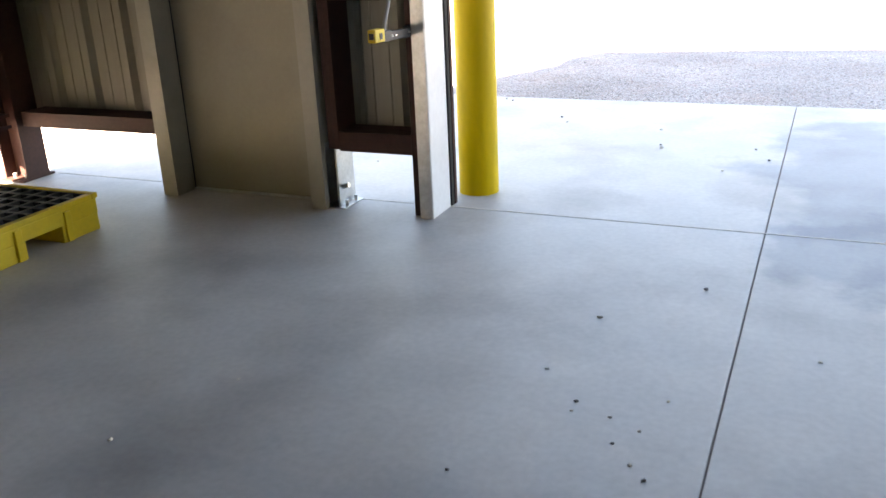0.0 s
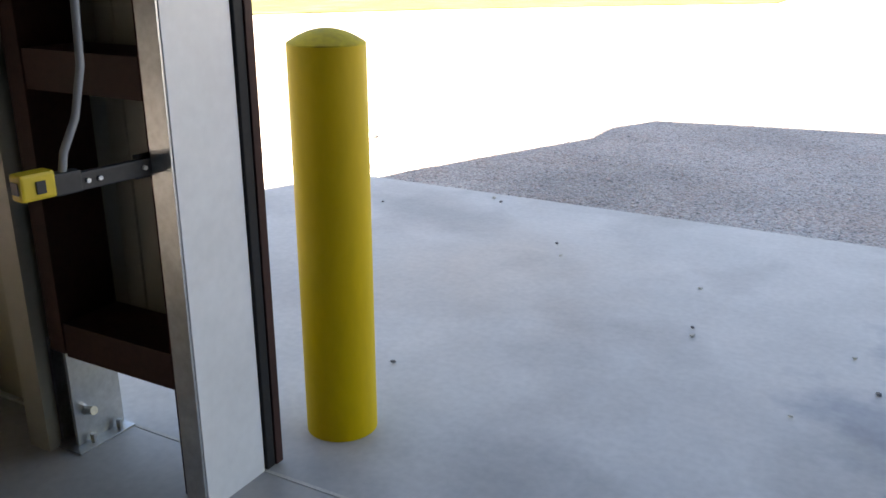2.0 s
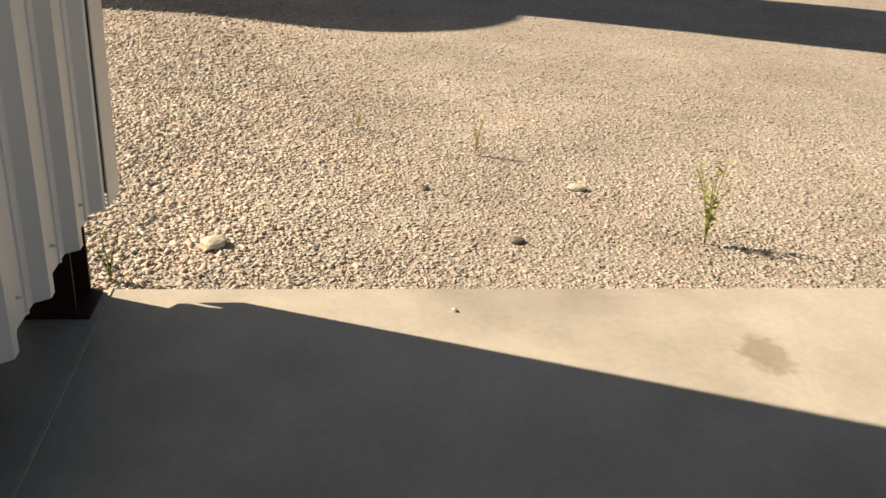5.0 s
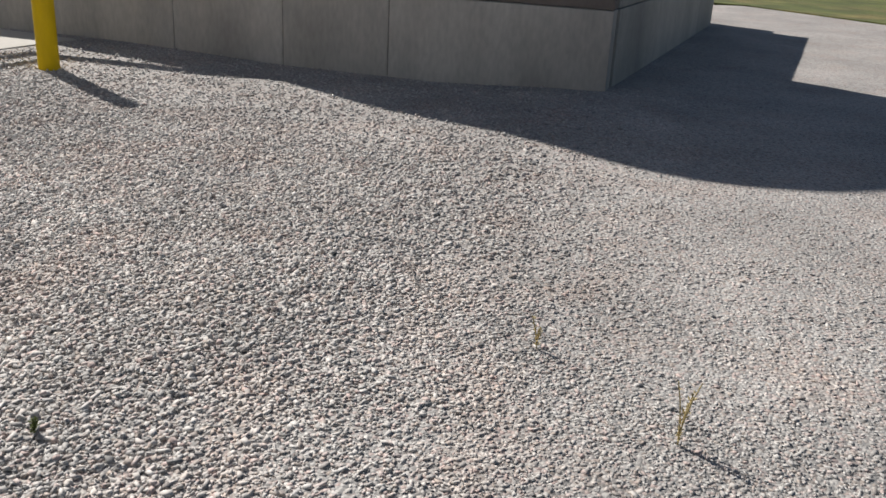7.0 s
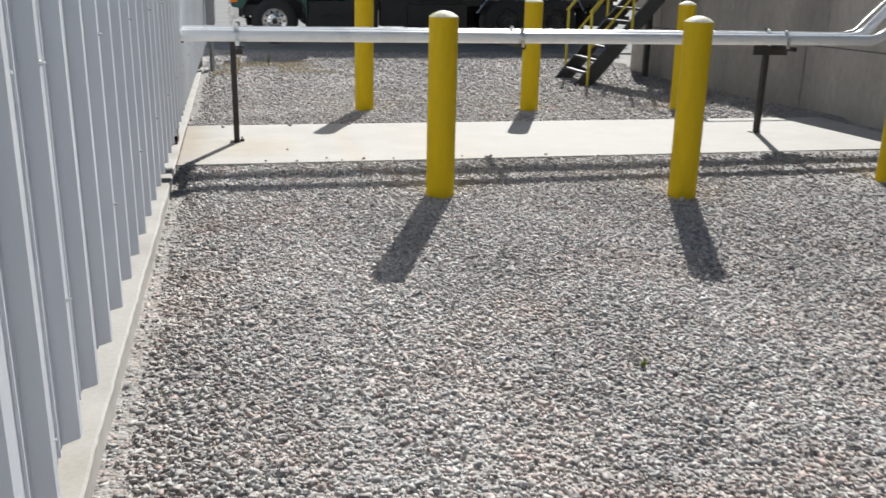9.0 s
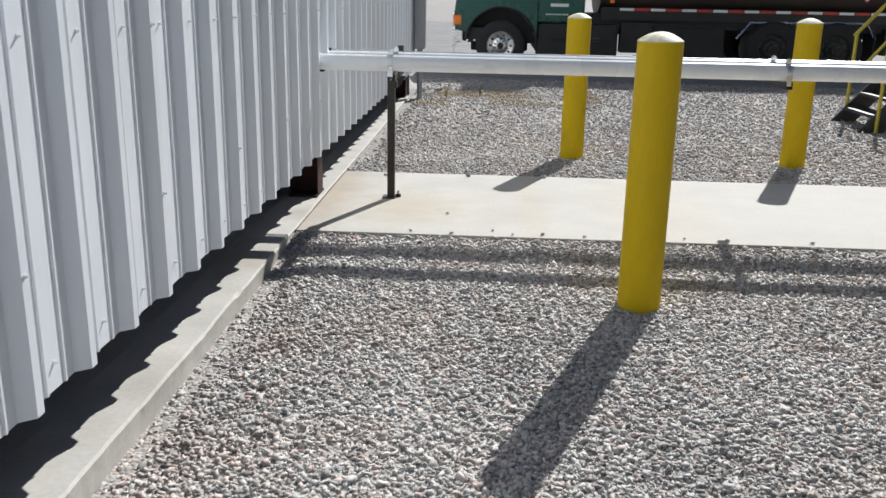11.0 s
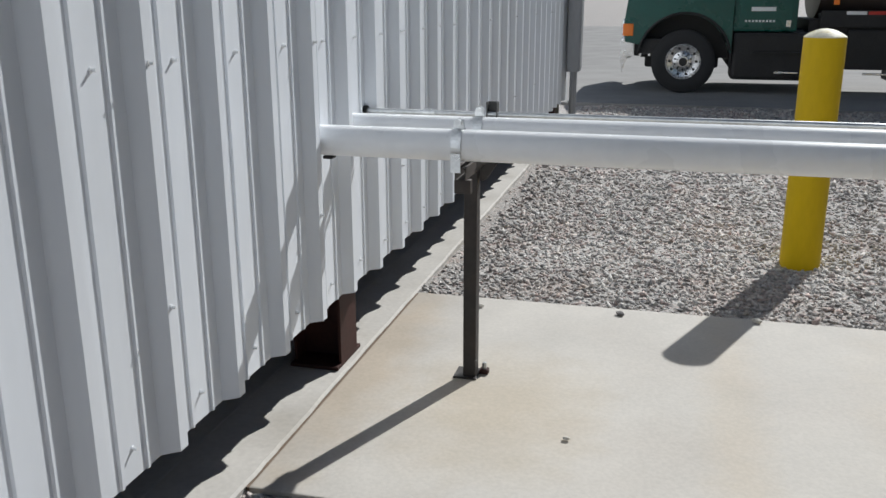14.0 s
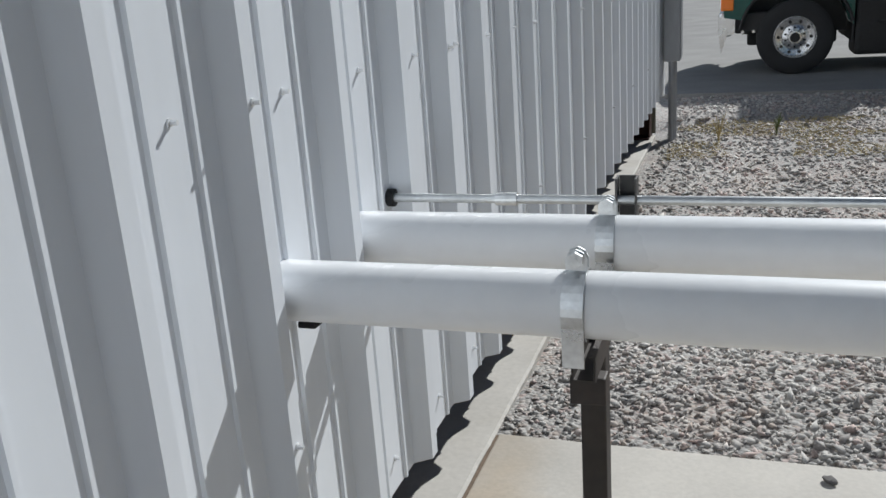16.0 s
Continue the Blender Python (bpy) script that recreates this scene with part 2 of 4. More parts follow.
def stain_patch(mat_, cx, cy, rx, ry, tint, ragged=0.5, scale=2.5, soft=0.35):
    """A stain with a ragged outline on a flat slab, centred at (cx, cy)."""
    n, l = mat_.node_tree.nodes, mat_.node_tree.links
    b = n["Principled BSDF"]
    old = b.inputs["Base Color"].links[0].from_socket
    tc = n.new("ShaderNodeTexCoord")
    mp = n.new("ShaderNodeMapping")
    mp.vector_type = "TEXTURE"
    mp.inputs["Location"].default_value, mp.inputs["Scale"].default_value = (cx, cy, 0), (rx, ry, 1)
    l.new(tc.outputs["Object"], mp.inputs[0])
    ln = n.new("ShaderNodeVectorMath")
    ln.operation = "LENGTH"
    l.new(mp.outputs[0], ln.inputs[0])
    nz = n.new("ShaderNodeTexNoise")
    nz.inputs["Scale"].default_value, nz.inputs["Detail"].default_value = scale, 6
    l.new(tc.outputs["Object"], nz.inputs["Vector"])
    ad = n.new("ShaderNodeMath")
    ad.operation = "MULTIPLY_ADD"
    ad.inputs[1].default_value = ragged * 2
    l.new(nz.outputs[0], ad.inputs[0])
    l.new(ln.outputs["Value"], ad.inputs[2])
    mr = n.new("ShaderNodeMapRange")
    mr.inputs[1].default_value, mr.inputs[2].default_value = 1 + ragged - soft, 1 + ragged + soft
    mr.inputs[3].default_value, mr.inputs[4].default_value = 1, 0
    l.new(ad.outputs[0], mr.inputs[0])
    mx = n.new("ShaderNodeMix")
    mx.data_type, mx.blend_type = "RGBA", "MULTIPLY"
    mx.inputs[7].default_value = (*tint, 1)
    l.new(mr.outputs[0], mx.inputs[0])
    l.new(old, mx.inputs[6])
    l.new(mx.outputs[2], b.inputs["Base Color"])


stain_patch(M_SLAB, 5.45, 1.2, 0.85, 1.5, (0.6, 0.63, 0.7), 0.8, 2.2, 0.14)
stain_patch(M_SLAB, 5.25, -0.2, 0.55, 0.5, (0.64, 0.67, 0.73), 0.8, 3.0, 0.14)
stain_patch(M_SLAB, 3.9, -2.6, 1.1, 0.25, (0.8, 0.8, 0.81), 0.8, 2.0, 0.4)
stain_patch(M_SLAB, 2.9, 1.9, 0.5, 0.6, (1.0, 0.93, 0.87), 0.7, 3.0, 0.6)
stain_patch(M_SLAB, 2.2, 1.15, 0.5, 0.22, (0.88, 0.87, 0.87), 0.9, 5.0, 0.5)
stain_patch(M_SLAB, 1.3, 0.7, 0.6, 0.3, (0.9, 0.9, 0.91), 0.9, 5.0, 0.5)
stain_patch(M_SLAB, 0.49, 2.26, 0.12, 0.08, (0.72, 0.68, 0.62), 0.8, 22.0, 0.25)
stain_patch(M_PAD, -0.62, -7.1, 0.3, 0.4, (0.98, 0.92, 0.82), 0.8, 5.0, 0.6)
stain_patch(M_PAD, -0.05, -7.4, 0.15, 0.9, (0.93, 0.85, 0.75), 0.8, 6.0, 0.6)
stain_patch(M_PAD, -1.45, -7.3, 0.09, 1.2, (1.0, 0.96, 0.9), 0.6, 9.0, 0.6)
stain_patch(M_PAD, -2.3, -7.2, 0.3, 1.0, (1.0, 0.97, 0.92), 0.8, 7.0, 0.6)


# ---- mesh helpers ----
def link(name, me, mat_, parent=None, label="", smooth=False):
    me.materials.append(mat_)
    if smooth:
        for p in me.polygons:
            p.use_smooth = True
    ob = new(name, me)
    if parent is not None:
        ob.parent = parent
    if label:
        ob["label"] = label
    return ob


def part(name, bm, mat_, parent=None, label="", smooth=False):
    """One bmesh as one mesh object under a thing or a part."""
    me = bpy.data.meshes.new(name)
    bmesh.ops.recalc_face_normals(bm, faces=bm.faces)
    bm.to_mesh(me)
    bm.free()
    ob = link(name, me, mat_, parent, label, smooth)
    if smooth:
        me.set_sharp_from_angle(angle=radians(40))
    return ob


def thing(name, at, label, category, group="", kind=""):
    ob = new(name)
    ob.empty_display_size = 0.1
    ob.matrix_basis = at if isinstance(at, Matrix) else Matrix.Translation(at)
    return tagged(ob, label, category, group, kind)


def box(bm, lo, hi, bevel=0.0, m=None):
    lo, hi = Vector(lo), Vector(hi)
    r = bmesh.ops.create_cube(bm, size=1, matrix=Matrix.Translation((lo + hi) / 2) @ Matrix.Diagonal((*(hi - lo), 1)))
    vs = r["verts"]
    if bevel:
        es = {e for v in vs for e in v.link_edges}
        out = bmesh.ops.bevel(bm, geom=list(es), offset=bevel, segments=2, affect="EDGES", profile=0.6)
        vs = list({v for f in out["faces"] for v in f.verts} | {v for v in vs if v.is_valid})
    if m is not None:
        bmesh.ops.transform(bm, matrix=m, verts=vs)
    return bm


def boxed(name, lo, hi, mat_, parent=None, bevel=0.003, label="", m=None):
    return part(name, box(bmesh.new(), lo, hi, bevel, m), mat_, parent, label)


def rod(bm, a, b, r, seg=12, r2=None):
    a, b = Vector(a), Vector(b)
    d = b - a
    m = Matrix.Translation((a + b) / 2) @ d.to_track_quat("Z", "Y").to_matrix().to_4x4()
    bmesh.ops.create_cone(bm, cap_ends=True, segments=seg, radius1=r, radius2=r if r2 is None else r2, depth=d.length, matrix=m)
    return bm


def sweep(bm, pts, r, seg=12):
    """A round tube along a line of points."""
    pts = [Vector(p) for p in pts]
    rings = []
    up = Vector((0, 0, 1))
    for k, p in enumerate(pts):
        d = (pts[min(k + 1, len(pts) - 1)] - pts[max(k - 1, 0)]).normalized()
        s = d.cross(up)
        s = s.normalized() if s.length > 1e-4 else Vector((1, 0, 0))
        w = s.cross(d).normalized()
        rings.append([bm.verts.new(p + r * (math.cos(a) * s + math.sin(a) * w)) for a in [2 * math.pi * q / seg for q in range(seg)]])
    for ra, rb in zip(rings, rings[1:]):
        for q in range(seg):
            bm.faces.new((ra[q], ra[(q + 1) % seg], rb[(q + 1) % seg], rb[q]))
    bm.faces.new(rings[0])
    bm.faces.new(rings[-1])
    return bm


def lathe(bm, prof, seg=32):
    """A turned shape from (radius, height) pairs round the z axis."""
    rings = []
    for r, z in prof:
        if r < 1e-5:
            rings.append([bm.verts.new((0, 0, z))])
        else:
            rings.append([bm.verts.new((r * math.cos(2 * math.pi * q / seg), r * math.sin(2 * math.pi * q / seg), z)) for q in range(seg)])
    for ra, rb in zip(rings, rings[1:]):
        for q in range(seg):
            f = [ra[q % len(ra)], ra[(q + 1) % len(ra)], rb[(q + 1) % len(rb)], rb[q % len(rb)]]
            f = list(dict.fromkeys(f))
            if len(f) > 2:
                bm.faces.new(f)
    return bm


def prism(bm, outline, axis, a, b):
    """A flat outline pushed through along an axis: outline is in the other two axes."""
    def at(p, s):
        return {"x": (s, p[0], p[1]), "y": (p[0], s, p[1]), "z": (p[0], p[1], s)}[axis]
    va = [bm.verts.new(at(p, a)) for p in outline]
    vb = [bm.verts.new(at(p, b)) for p in outline]
    bm.faces.new(va)
    bm.faces.new(vb[::-1])
    for q in range(len(va)):
        r = (q + 1) % len(va)
        bm.faces.new((va[q], vb[q], vb[r], va[r]))
    return bm


# ---- ground ----
GZ = -0.062


def ground_z(x, y):
    # gravel is raked up against the edge of the pad
    bank = 0.046 * math.exp(-max(0.0, y + 6.378) / 0.3) if -7.2 < x < 0.1 and y > -6.6 else 0.0
    if y < 0.2 and -1.0 < x < 0.3 and not -8.3 < y < -6.3:
        bank -= 0.035 * math.exp(-abs(x + 0.04) / 0.12) * min(1.0, max(0.0, (abs(y + 7.3) - 1.0) / 0.6))
    # the yard falls a little between the pad and the apron
    fall = max(0.0, min(1.0, (y + 6.2) / 2.6)) * max(0.0, min(1.0, (-0.2 - y) / 2.0))
    bank -= 0.085 * fall * fall * (3 - 2 * fall) * (0.25 + 0.75 * max(0.0, min(1.0, -x / 0.9)))
    if y < -8.0 and (x < 0.1 or y < -14.2):
        # past the pad the yard lies level with the concrete, then rises to the road
        bank += 0.05 * min(1.0, (-8.0 - y) / 0.24) + 0.11 * max(0.0, min(1.0, (-11.5 - y) / 4.5)) * (1.0 if y < -14.2 else min(1.0, max(0.0, -0.05 - x) / 0.8))
    return GZ + bank + 0.012 * noise.noise(Vector((x * 0.6, y * 0.6, 0))) + 0.006 * noise.noise(Vector((x * 2.3, y * 2.3, 3)))


def make_ground():
    def axis(lo, hi, step):
        inner = list(np.arange(lo, hi + step / 2, step))
        outer = [step * 1.6 ** k for k in range(1, 16)]
        return [lo - sum(outer[:k]) for k in range(len(outer), 0, -1)] + inner + [hi + sum(outer[:k]) for k in range(1, len(outer) + 1)]
    xs, ys = axis(-12, 8, 0.25), axis(-18, 10, 0.125)
    verts = [(x, y, ground_z(x, y) if abs(x) < 30 and abs(y) < 30 else GZ) for y in ys for x in xs]
    w = len(xs)
    faces = []
    for j in range(len(ys) - 1):
        for i in range(w - 1):
            faces.append((j * w + i, j * w + i + 1, (j + 1) * w + i + 1, (j + 1) * w + i))
    me = bpy.data.meshes.new("ground")
    me.from_pydata(verts, [], faces)
    ob = link("ground", me, M_GRAVEL, smooth=True)
    tagged(ob, "grey crushed gravel yard with mixed pinkish stones", "ground", kind="structure")


make_ground()

# lawn strip beyond the yard
bm = bmesh.new()
prism(bm, [(-21.4, -30), (-21.4, 0), (-14.7, 10.2), (-7.6, 19.6), (0, 27), (0, 60), (-90, 60), (-90, -30)], "z", GZ - 0.1, GZ + 0.03)
tagged(part("lawn", bm, M_GRASS), "rough green and dry grass strip past the gravel yard", "grass", kind="structure")

# compacted road behind the yard
ROAD_Z = GZ + 0.175
bm = bmesh.new()
prism(bm, [(-40, -45), (30, -45), (30, -15.4), (-1.0, -15.55), (-7.0, -15.3), (-40, -15.6)], "z", ROAD_Z - 0.4, ROAD_Z)
tagged(part("road", bm, M_ROAD), "grey compacted gravel road behind the yard", "road", kind="structure")

# ---- floor slab, apron, pad ----
BX, BY = 12.2, -13.75
JOINT = 0.006


def slab_piece(name, x0, x1, y0, y1, mat_, label, thick=0.3, parent=None, top=0.0):
    ob = boxed(name, (x0, y0, top - thick), (x1, y1, top), mat_, parent, 0.006)
    return ob


floor = thing("floor", (0, 0, 0), "grey trowelled concrete floor slab inside the steel building", "floor", kind="structure")
KERB_IN = 0.26
xs = [KERB_IN - JOINT / 2, 4.679, 9.4, BX]
ys = [0.0, BY]
for a, b in zip(xs, xs[1:]):
    for c, d in zip(ys, ys[1:]):
        slab_piece("floor_slab", a + JOINT / 2, b - JOINT / 2, d + JOINT / 2, c - JOINT, M_SLAB, "", parent=floor)
# outer edge of the slab: paler, weathered, with a chipped arris
kb = bmesh.new()
rings = []
for q in range(int(-BY / 0.04) + 1):
    y = -JOINT - q * 0.04
    j = 0.006 * noise.noise(Vector((0.3, y * 3.1, 1.0))) + 0.004 * noise.noise(Vector((2.3, y * 14.0, 5.0)))
    chip = max(0.0, noise.noise(Vector((8.1, y * 5.3, 2.0))) - 0.35) * 0.05
    sec = [(KERB_IN, 0.0), (0.012 + j + chip, 0.0), (0.003 + j, -0.009 - chip), (0.006 + j * 0.6, -0.05), (0.012 + 0.012 * noise.noise(Vector((4.0, y * 6.0, 3.0))), -0.3), (KERB_IN, -0.3)]
    rings.append([kb.verts.new((x, y, z)) for x, z in sec])
for ra, rb in zip(rings, rings[1:]):
    for q in range(6):
        kb.faces.new((ra[q], ra[(q + 1) % 6], rb[(q + 1) % 6], rb[q]))
kb.faces.new(rings[0])
kb.faces.new(rings[-1])
part("slab_edge", kb, M_KERB, floor, "pale weathered slab edge with a chipped arris")
apron = thing("pavement", (0, 0, 0), "smooth grey concrete apron outside the roller door", "pavement", kind="structure")
for a, b in zip([-0.01, 4.679, 9.4], [4.679, 9.4, BX]):
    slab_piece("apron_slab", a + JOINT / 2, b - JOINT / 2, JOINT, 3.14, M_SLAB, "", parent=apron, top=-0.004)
boxed("joint_filler", (-0.01, -0.0065, -0.2), (BX, 0.0065, 0.0008), M_ROCK, apron, 0)
boxed("joint_filler", (4.6758, 0.008, -0.2), (4.6822, 3.13, -0.011), M_BLOCK_DARK, apron, 0)
boxed("joint_filler", (4.6758, -13.7, -0.2), (4.6822, -0.008, -0.007), M_BLOCK_DARK, floor, 0)
pad = thing("concrete_pad", (0, 0, 0), "pale cream concrete pad beside the building wall", "pavement", kind="structure")
slab_piece("pad_slab", -7.1, -0.01, -8.245, -6.378, M_PAD, "", parent=pad, top=-0.005)

boxed("joint_filler", (-0.0095, -8.24, -0.2), (0.002, -6.383, -0.009), M_DIRT, pad, 0, "brown dirt packed into the joint")

# ---- steel building ----
PITCH = 0.305
SIDE_X, FRONT_Y, ZB = -0.035, 0.0, 0.355
# eave is out of view; height and slope set to land its shadow
EAVE, SLOPE = 5.24, 0.1425
DOOR_L, DOOR_R, DOOR_TOP = 3.07, 7.6, 4.0


def roof_z(x):
    return EAVE + SLOPE * min(x, BX - x)


def rib_profile(u0, u1, phase):
    """Points (u, out) of a ribbed sheet from u0 to u1; a tall rib stands at phase + n * PITCH, two low ribs between."""
    pts = []
    k0, k1 = math.floor((u0 - phase) / PITCH) - 1, math.ceil((u1 - phase) / PITCH) + 1
    for k in range(k0, k1 + 1):
        c = phase + k * PITCH
        pts += [(c - 0.046, 0), (c - 0.017, 0.037), (c + 0.017, 0.037), (c + 0.046, 0)]
        for s in (0.1015, 0.2035):
            pts += [(c + s - 0.008, 0), (c + s - 0.004, 0.0056), (c + s + 0.004, 0.0056), (c + s + 0.008, 0)]
    out = []
    for (ua, oa), (ub, ob_) in zip(pts, pts[1:]):
        for u in (u0, u1):
            if ua < u < ub:
                out.append((u, oa + (ob_ - oa) * (u - ua) / (ub - ua)))
        if u0 <= ub <= u1:
            out.append((ub, ob_))
    return sorted(set(out))


def rib_sheet(name, parent, u0, u1, phase, place, zb, zt, mat_=None, label=""):
    """A ribbed steel sheet; place(u, out, z) gives the point, zt(u) its top."""
    pr = rib_profile(u0, u1, phase)
    verts, faces = [], []
    for thick in (0.0, -0.003):
        for u, o in pr:
            verts += [place(u, o + thick, zb), place(u, o + thick, zt(u))]
    n = len(pr)
    for k in range(n - 1):
        a, c = 2 * k, 2 * n + 2 * k
        faces += [(a, a + 2, a + 3, a + 1), (c, c + 1, c + 3, c + 2), (a, c, c + 2, a + 2), (a + 1, a + 3, c + 3, c + 1)]
    e, f = 2 * (n - 1), 2 * n + 2 * (n - 1)
    faces += [(0, 1, 2 * n + 1, 2 * n), (e, f, f + 1, e + 1)]
    me = bpy.data.meshes.new(name)
    me.from_pydata(verts, [], faces)
    bm_ = bmesh.new()
    bm_.from_mesh(me)
    bmesh.ops.recalc_face_normals(bm_, faces=bm_.faces)
    bm_.to_mesh(me)
    bm_.free()
    ob = link(name, me, mat_ or M_PANEL, parent, label)
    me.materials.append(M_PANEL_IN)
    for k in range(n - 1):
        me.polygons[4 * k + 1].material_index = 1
    return ob


screw_mesh = None


def screw(parent, at, normal):
    """A hex-headed fixing with its washer, sharing one mesh."""
    global screw_mesh
    if screw_mesh is None:
        b = bmesh.new()
        bmesh.ops.create_cone(b, cap_ends=True, segments=12, radius1=0.0065, radius2=0.006, depth=0.003, matrix=Matrix.Translation((0, 0, 0.0015)))
        bmesh.ops.create_cone(b, cap_ends=True, segments=6, radius1=0.004, radius2=0.0037, depth=0.01, matrix=Matrix.Translation((0, 0, 0.008)))
        screw_mesh = bpy.data.meshes.new("screw")
        b.to_mesh(screw_mesh)
        b.free()
        screw_mesh.materials.append(M_TRIM)
    ob = new("screw", screw_mesh)
    ob.parent = parent
    ob.matrix_basis = Matrix.Translation(at) @ Vector(normal).to_track_quat("Z", "Y").to_matrix().to_4x4()
    return ob


RIB_SIDE = -6.878
wall_side = thing("wall_west", (0, 0, 0), "white ribbed steel side wall stopping above the slab edge", "wall", kind="structure")
side_at = lambda u, o, z: (SIDE_X - o, u, z)
edge = 0.02
cuts = [edge]
k = 21
while RIB_SIDE + PITCH * k > BY + 0.4:
    c = RIB_SIDE + PITCH * k
    if c < edge - 0.3:
        cuts.append(c)
    k -= 3
cuts.append(BY)
for a, b in zip(cuts, cuts[1:]):
    p = rib_sheet("wall_panel", wall_side, b, a, RIB_SIDE, side_at, ZB, lambda y: EAVE - 0.05)
    mid = [RIB_SIDE + PITCH * q + 0.1525 for q in range(-40, 40)]
    for y in mid:
        if b < y < a:
            for z in (0.43, 1.27):
                screw(p, (SIDE_X, y, z), (-1, 0, 0))
    if abs(b - BY) > 0.1:
        for z in (0.72, 1.274):
            screw(p, (SIDE_X - 0.037, b + 0.004, z), (-1, 0, 0))

wall_front = thing("wall_north", (0, 0, 0), "white ribbed steel gable wall around the doors", "wall", kind="structure")
front_at = lambda u, o, z: (u, FRONT_Y + o, z)
RIB_F = 0.42
for a, b, z0 in ((0.0, 0.95, ZB), (0.95, 1.36, ZB), (1.36, 2.4, 2.16), (2.4, 3.0, ZB), (3.0, DOOR_R + 0.07, DOOR_TOP), (DOOR_R + 0.07, 9.5, ZB), (9.5, BX, ZB)):
    p = rib_sheet("wall_panel", wall_front, a, b, RIB_F, front_at, z0, lambda x: roof_z(x) - 0.05)
    for q in range(0, 40):
        x = RIB_F + PITCH * q + 0.1525 - 2 * PITCH
        if a < x < b and z0 < 1:
            for z in (0.43, 1.29):
                screw(p, (x, FRONT_Y, z), (0, 1, 0))
wall_back = thing("wall_south", (0, 0, 0), "white ribbed steel back wall", "wall", kind="structure")
for a, b, z0 in ((0.0, 5.0, 0.01), (5.0, 9.0, 0.01), (9.0, BX, 0.01)):
    rib_sheet("wall_panel", wall_back, a, b, 0.1, lambda u, o, z: (u, BY - o, z), z0, lambda x: roof_z(x) - 0.05)
wall_east = thing("wall_east", (0, 0, 0), "white ribbed steel side wall", "wall", kind="structure")
rib_sheet("wall_panel", wall_east, BY, 0.02, 0.1, lambda u, o, z: (BX + 0.03 + o, u, z), 0.01, lambda y: EAVE - 0.05)

ceiling = thing("ceiling", (0, 0, 0), "pale steel roof sheets on the low gable", "roof", kind="structure")
for s, (x0, x1) in enumerate(((-0.29, BX / 2), (BX / 2, BX + 0.29))):
    bm = bmesh.new()
    za = EAVE + SLOPE * (x0 if s == 0 else BX - x0)
    zc = EAVE + SLOPE * (x1 if s == 0 else BX - x1)
    prism(bm, [(x0, za - 0.03), (x1, zc - 0.03), (x1, zc + 0.03), (x0, za + 0.03)], "y", BY - 0.1, 0.06)
    part("roof_sheet", bm, M_ROOF, ceiling)
# unseen box added under the eave to shape the shadow's corner
gutter = thing("gutter", (0, 0, 0), "unseen white box gutter along the eave, sized for its shadow", "gutter", kind="structure")
boxed("gutter_box", (-0.285, BY - 0.08, EAVE - 0.5), (-0.078, 0.05, EAVE - 0.07), M_TRIM, gutter, 0.006)
boxed("gutter_box", (BX + 0.078, BY - 0.08, EAVE - 0.5), (BX + 0.285, 0.05, EAVE - 0.07), M_TRIM, gutter, 0.006)


def channel(bm, lo, hi, run, open_to, t=0.006, lip=0.02):
    """A folded C section filling lo..hi along the axis run, open towards open_to (such as '-y')."""
    ax, rn = "xyz".index(open_to[1]), "xyz".index(run)
    other = 3 - ax - rn
    s = 1 if open_to[0] == "+" else -1
    a0, a1 = (lo[ax], hi[ax]) if s > 0 else (hi[ax], lo[ax])
    o0, o1 = lo[other], hi[other]
    pts = [(a0, o0), (a1, o0), (a1, o0 + lip), (a1 - s * t, o0 + lip), (a1 - s * t, o0 + t), (a0 + s * t, o0 + t),
           (a0 + s * t, o1 - t), (a1 - s * t, o1 - t), (a1 - s * t, o1 - lip), (a1, o1 - lip), (a1, o1), (a0, o1)]
    if ax > other:
        pts = [(o, a) for a, o in pts]
    return prism(bm, pts, run, lo[rn], hi[rn])


# corner trims
corner = thing("corner_trim", (0, 0, 0), "white folded steel corner trim of the building", "trim", kind="structure")
bm = bmesh.new()
prism(bm, [(-0.075, -0.11), (-0.075, 0.045), (0.085, 0.045), (0.085, 0.04), (-0.07, 0.04), (-0.07, -0.11)], "z", ZB - 0.005, EAVE - 0.2)
part("trim_fold", bm, M_TRIM, corner)
bm = bmesh.new()
prism(bm, [(-0.075, BY + 0.11), (-0.075, BY - 0.045), (0.085, BY - 0.045), (0.085, BY - 0.04), (-0.07, BY - 0.04), (-0.07, BY + 0.11)], "z", ZB - 0.005, EAVE - 0.2)
part("trim_fold", bm, M_TRIM, corner)

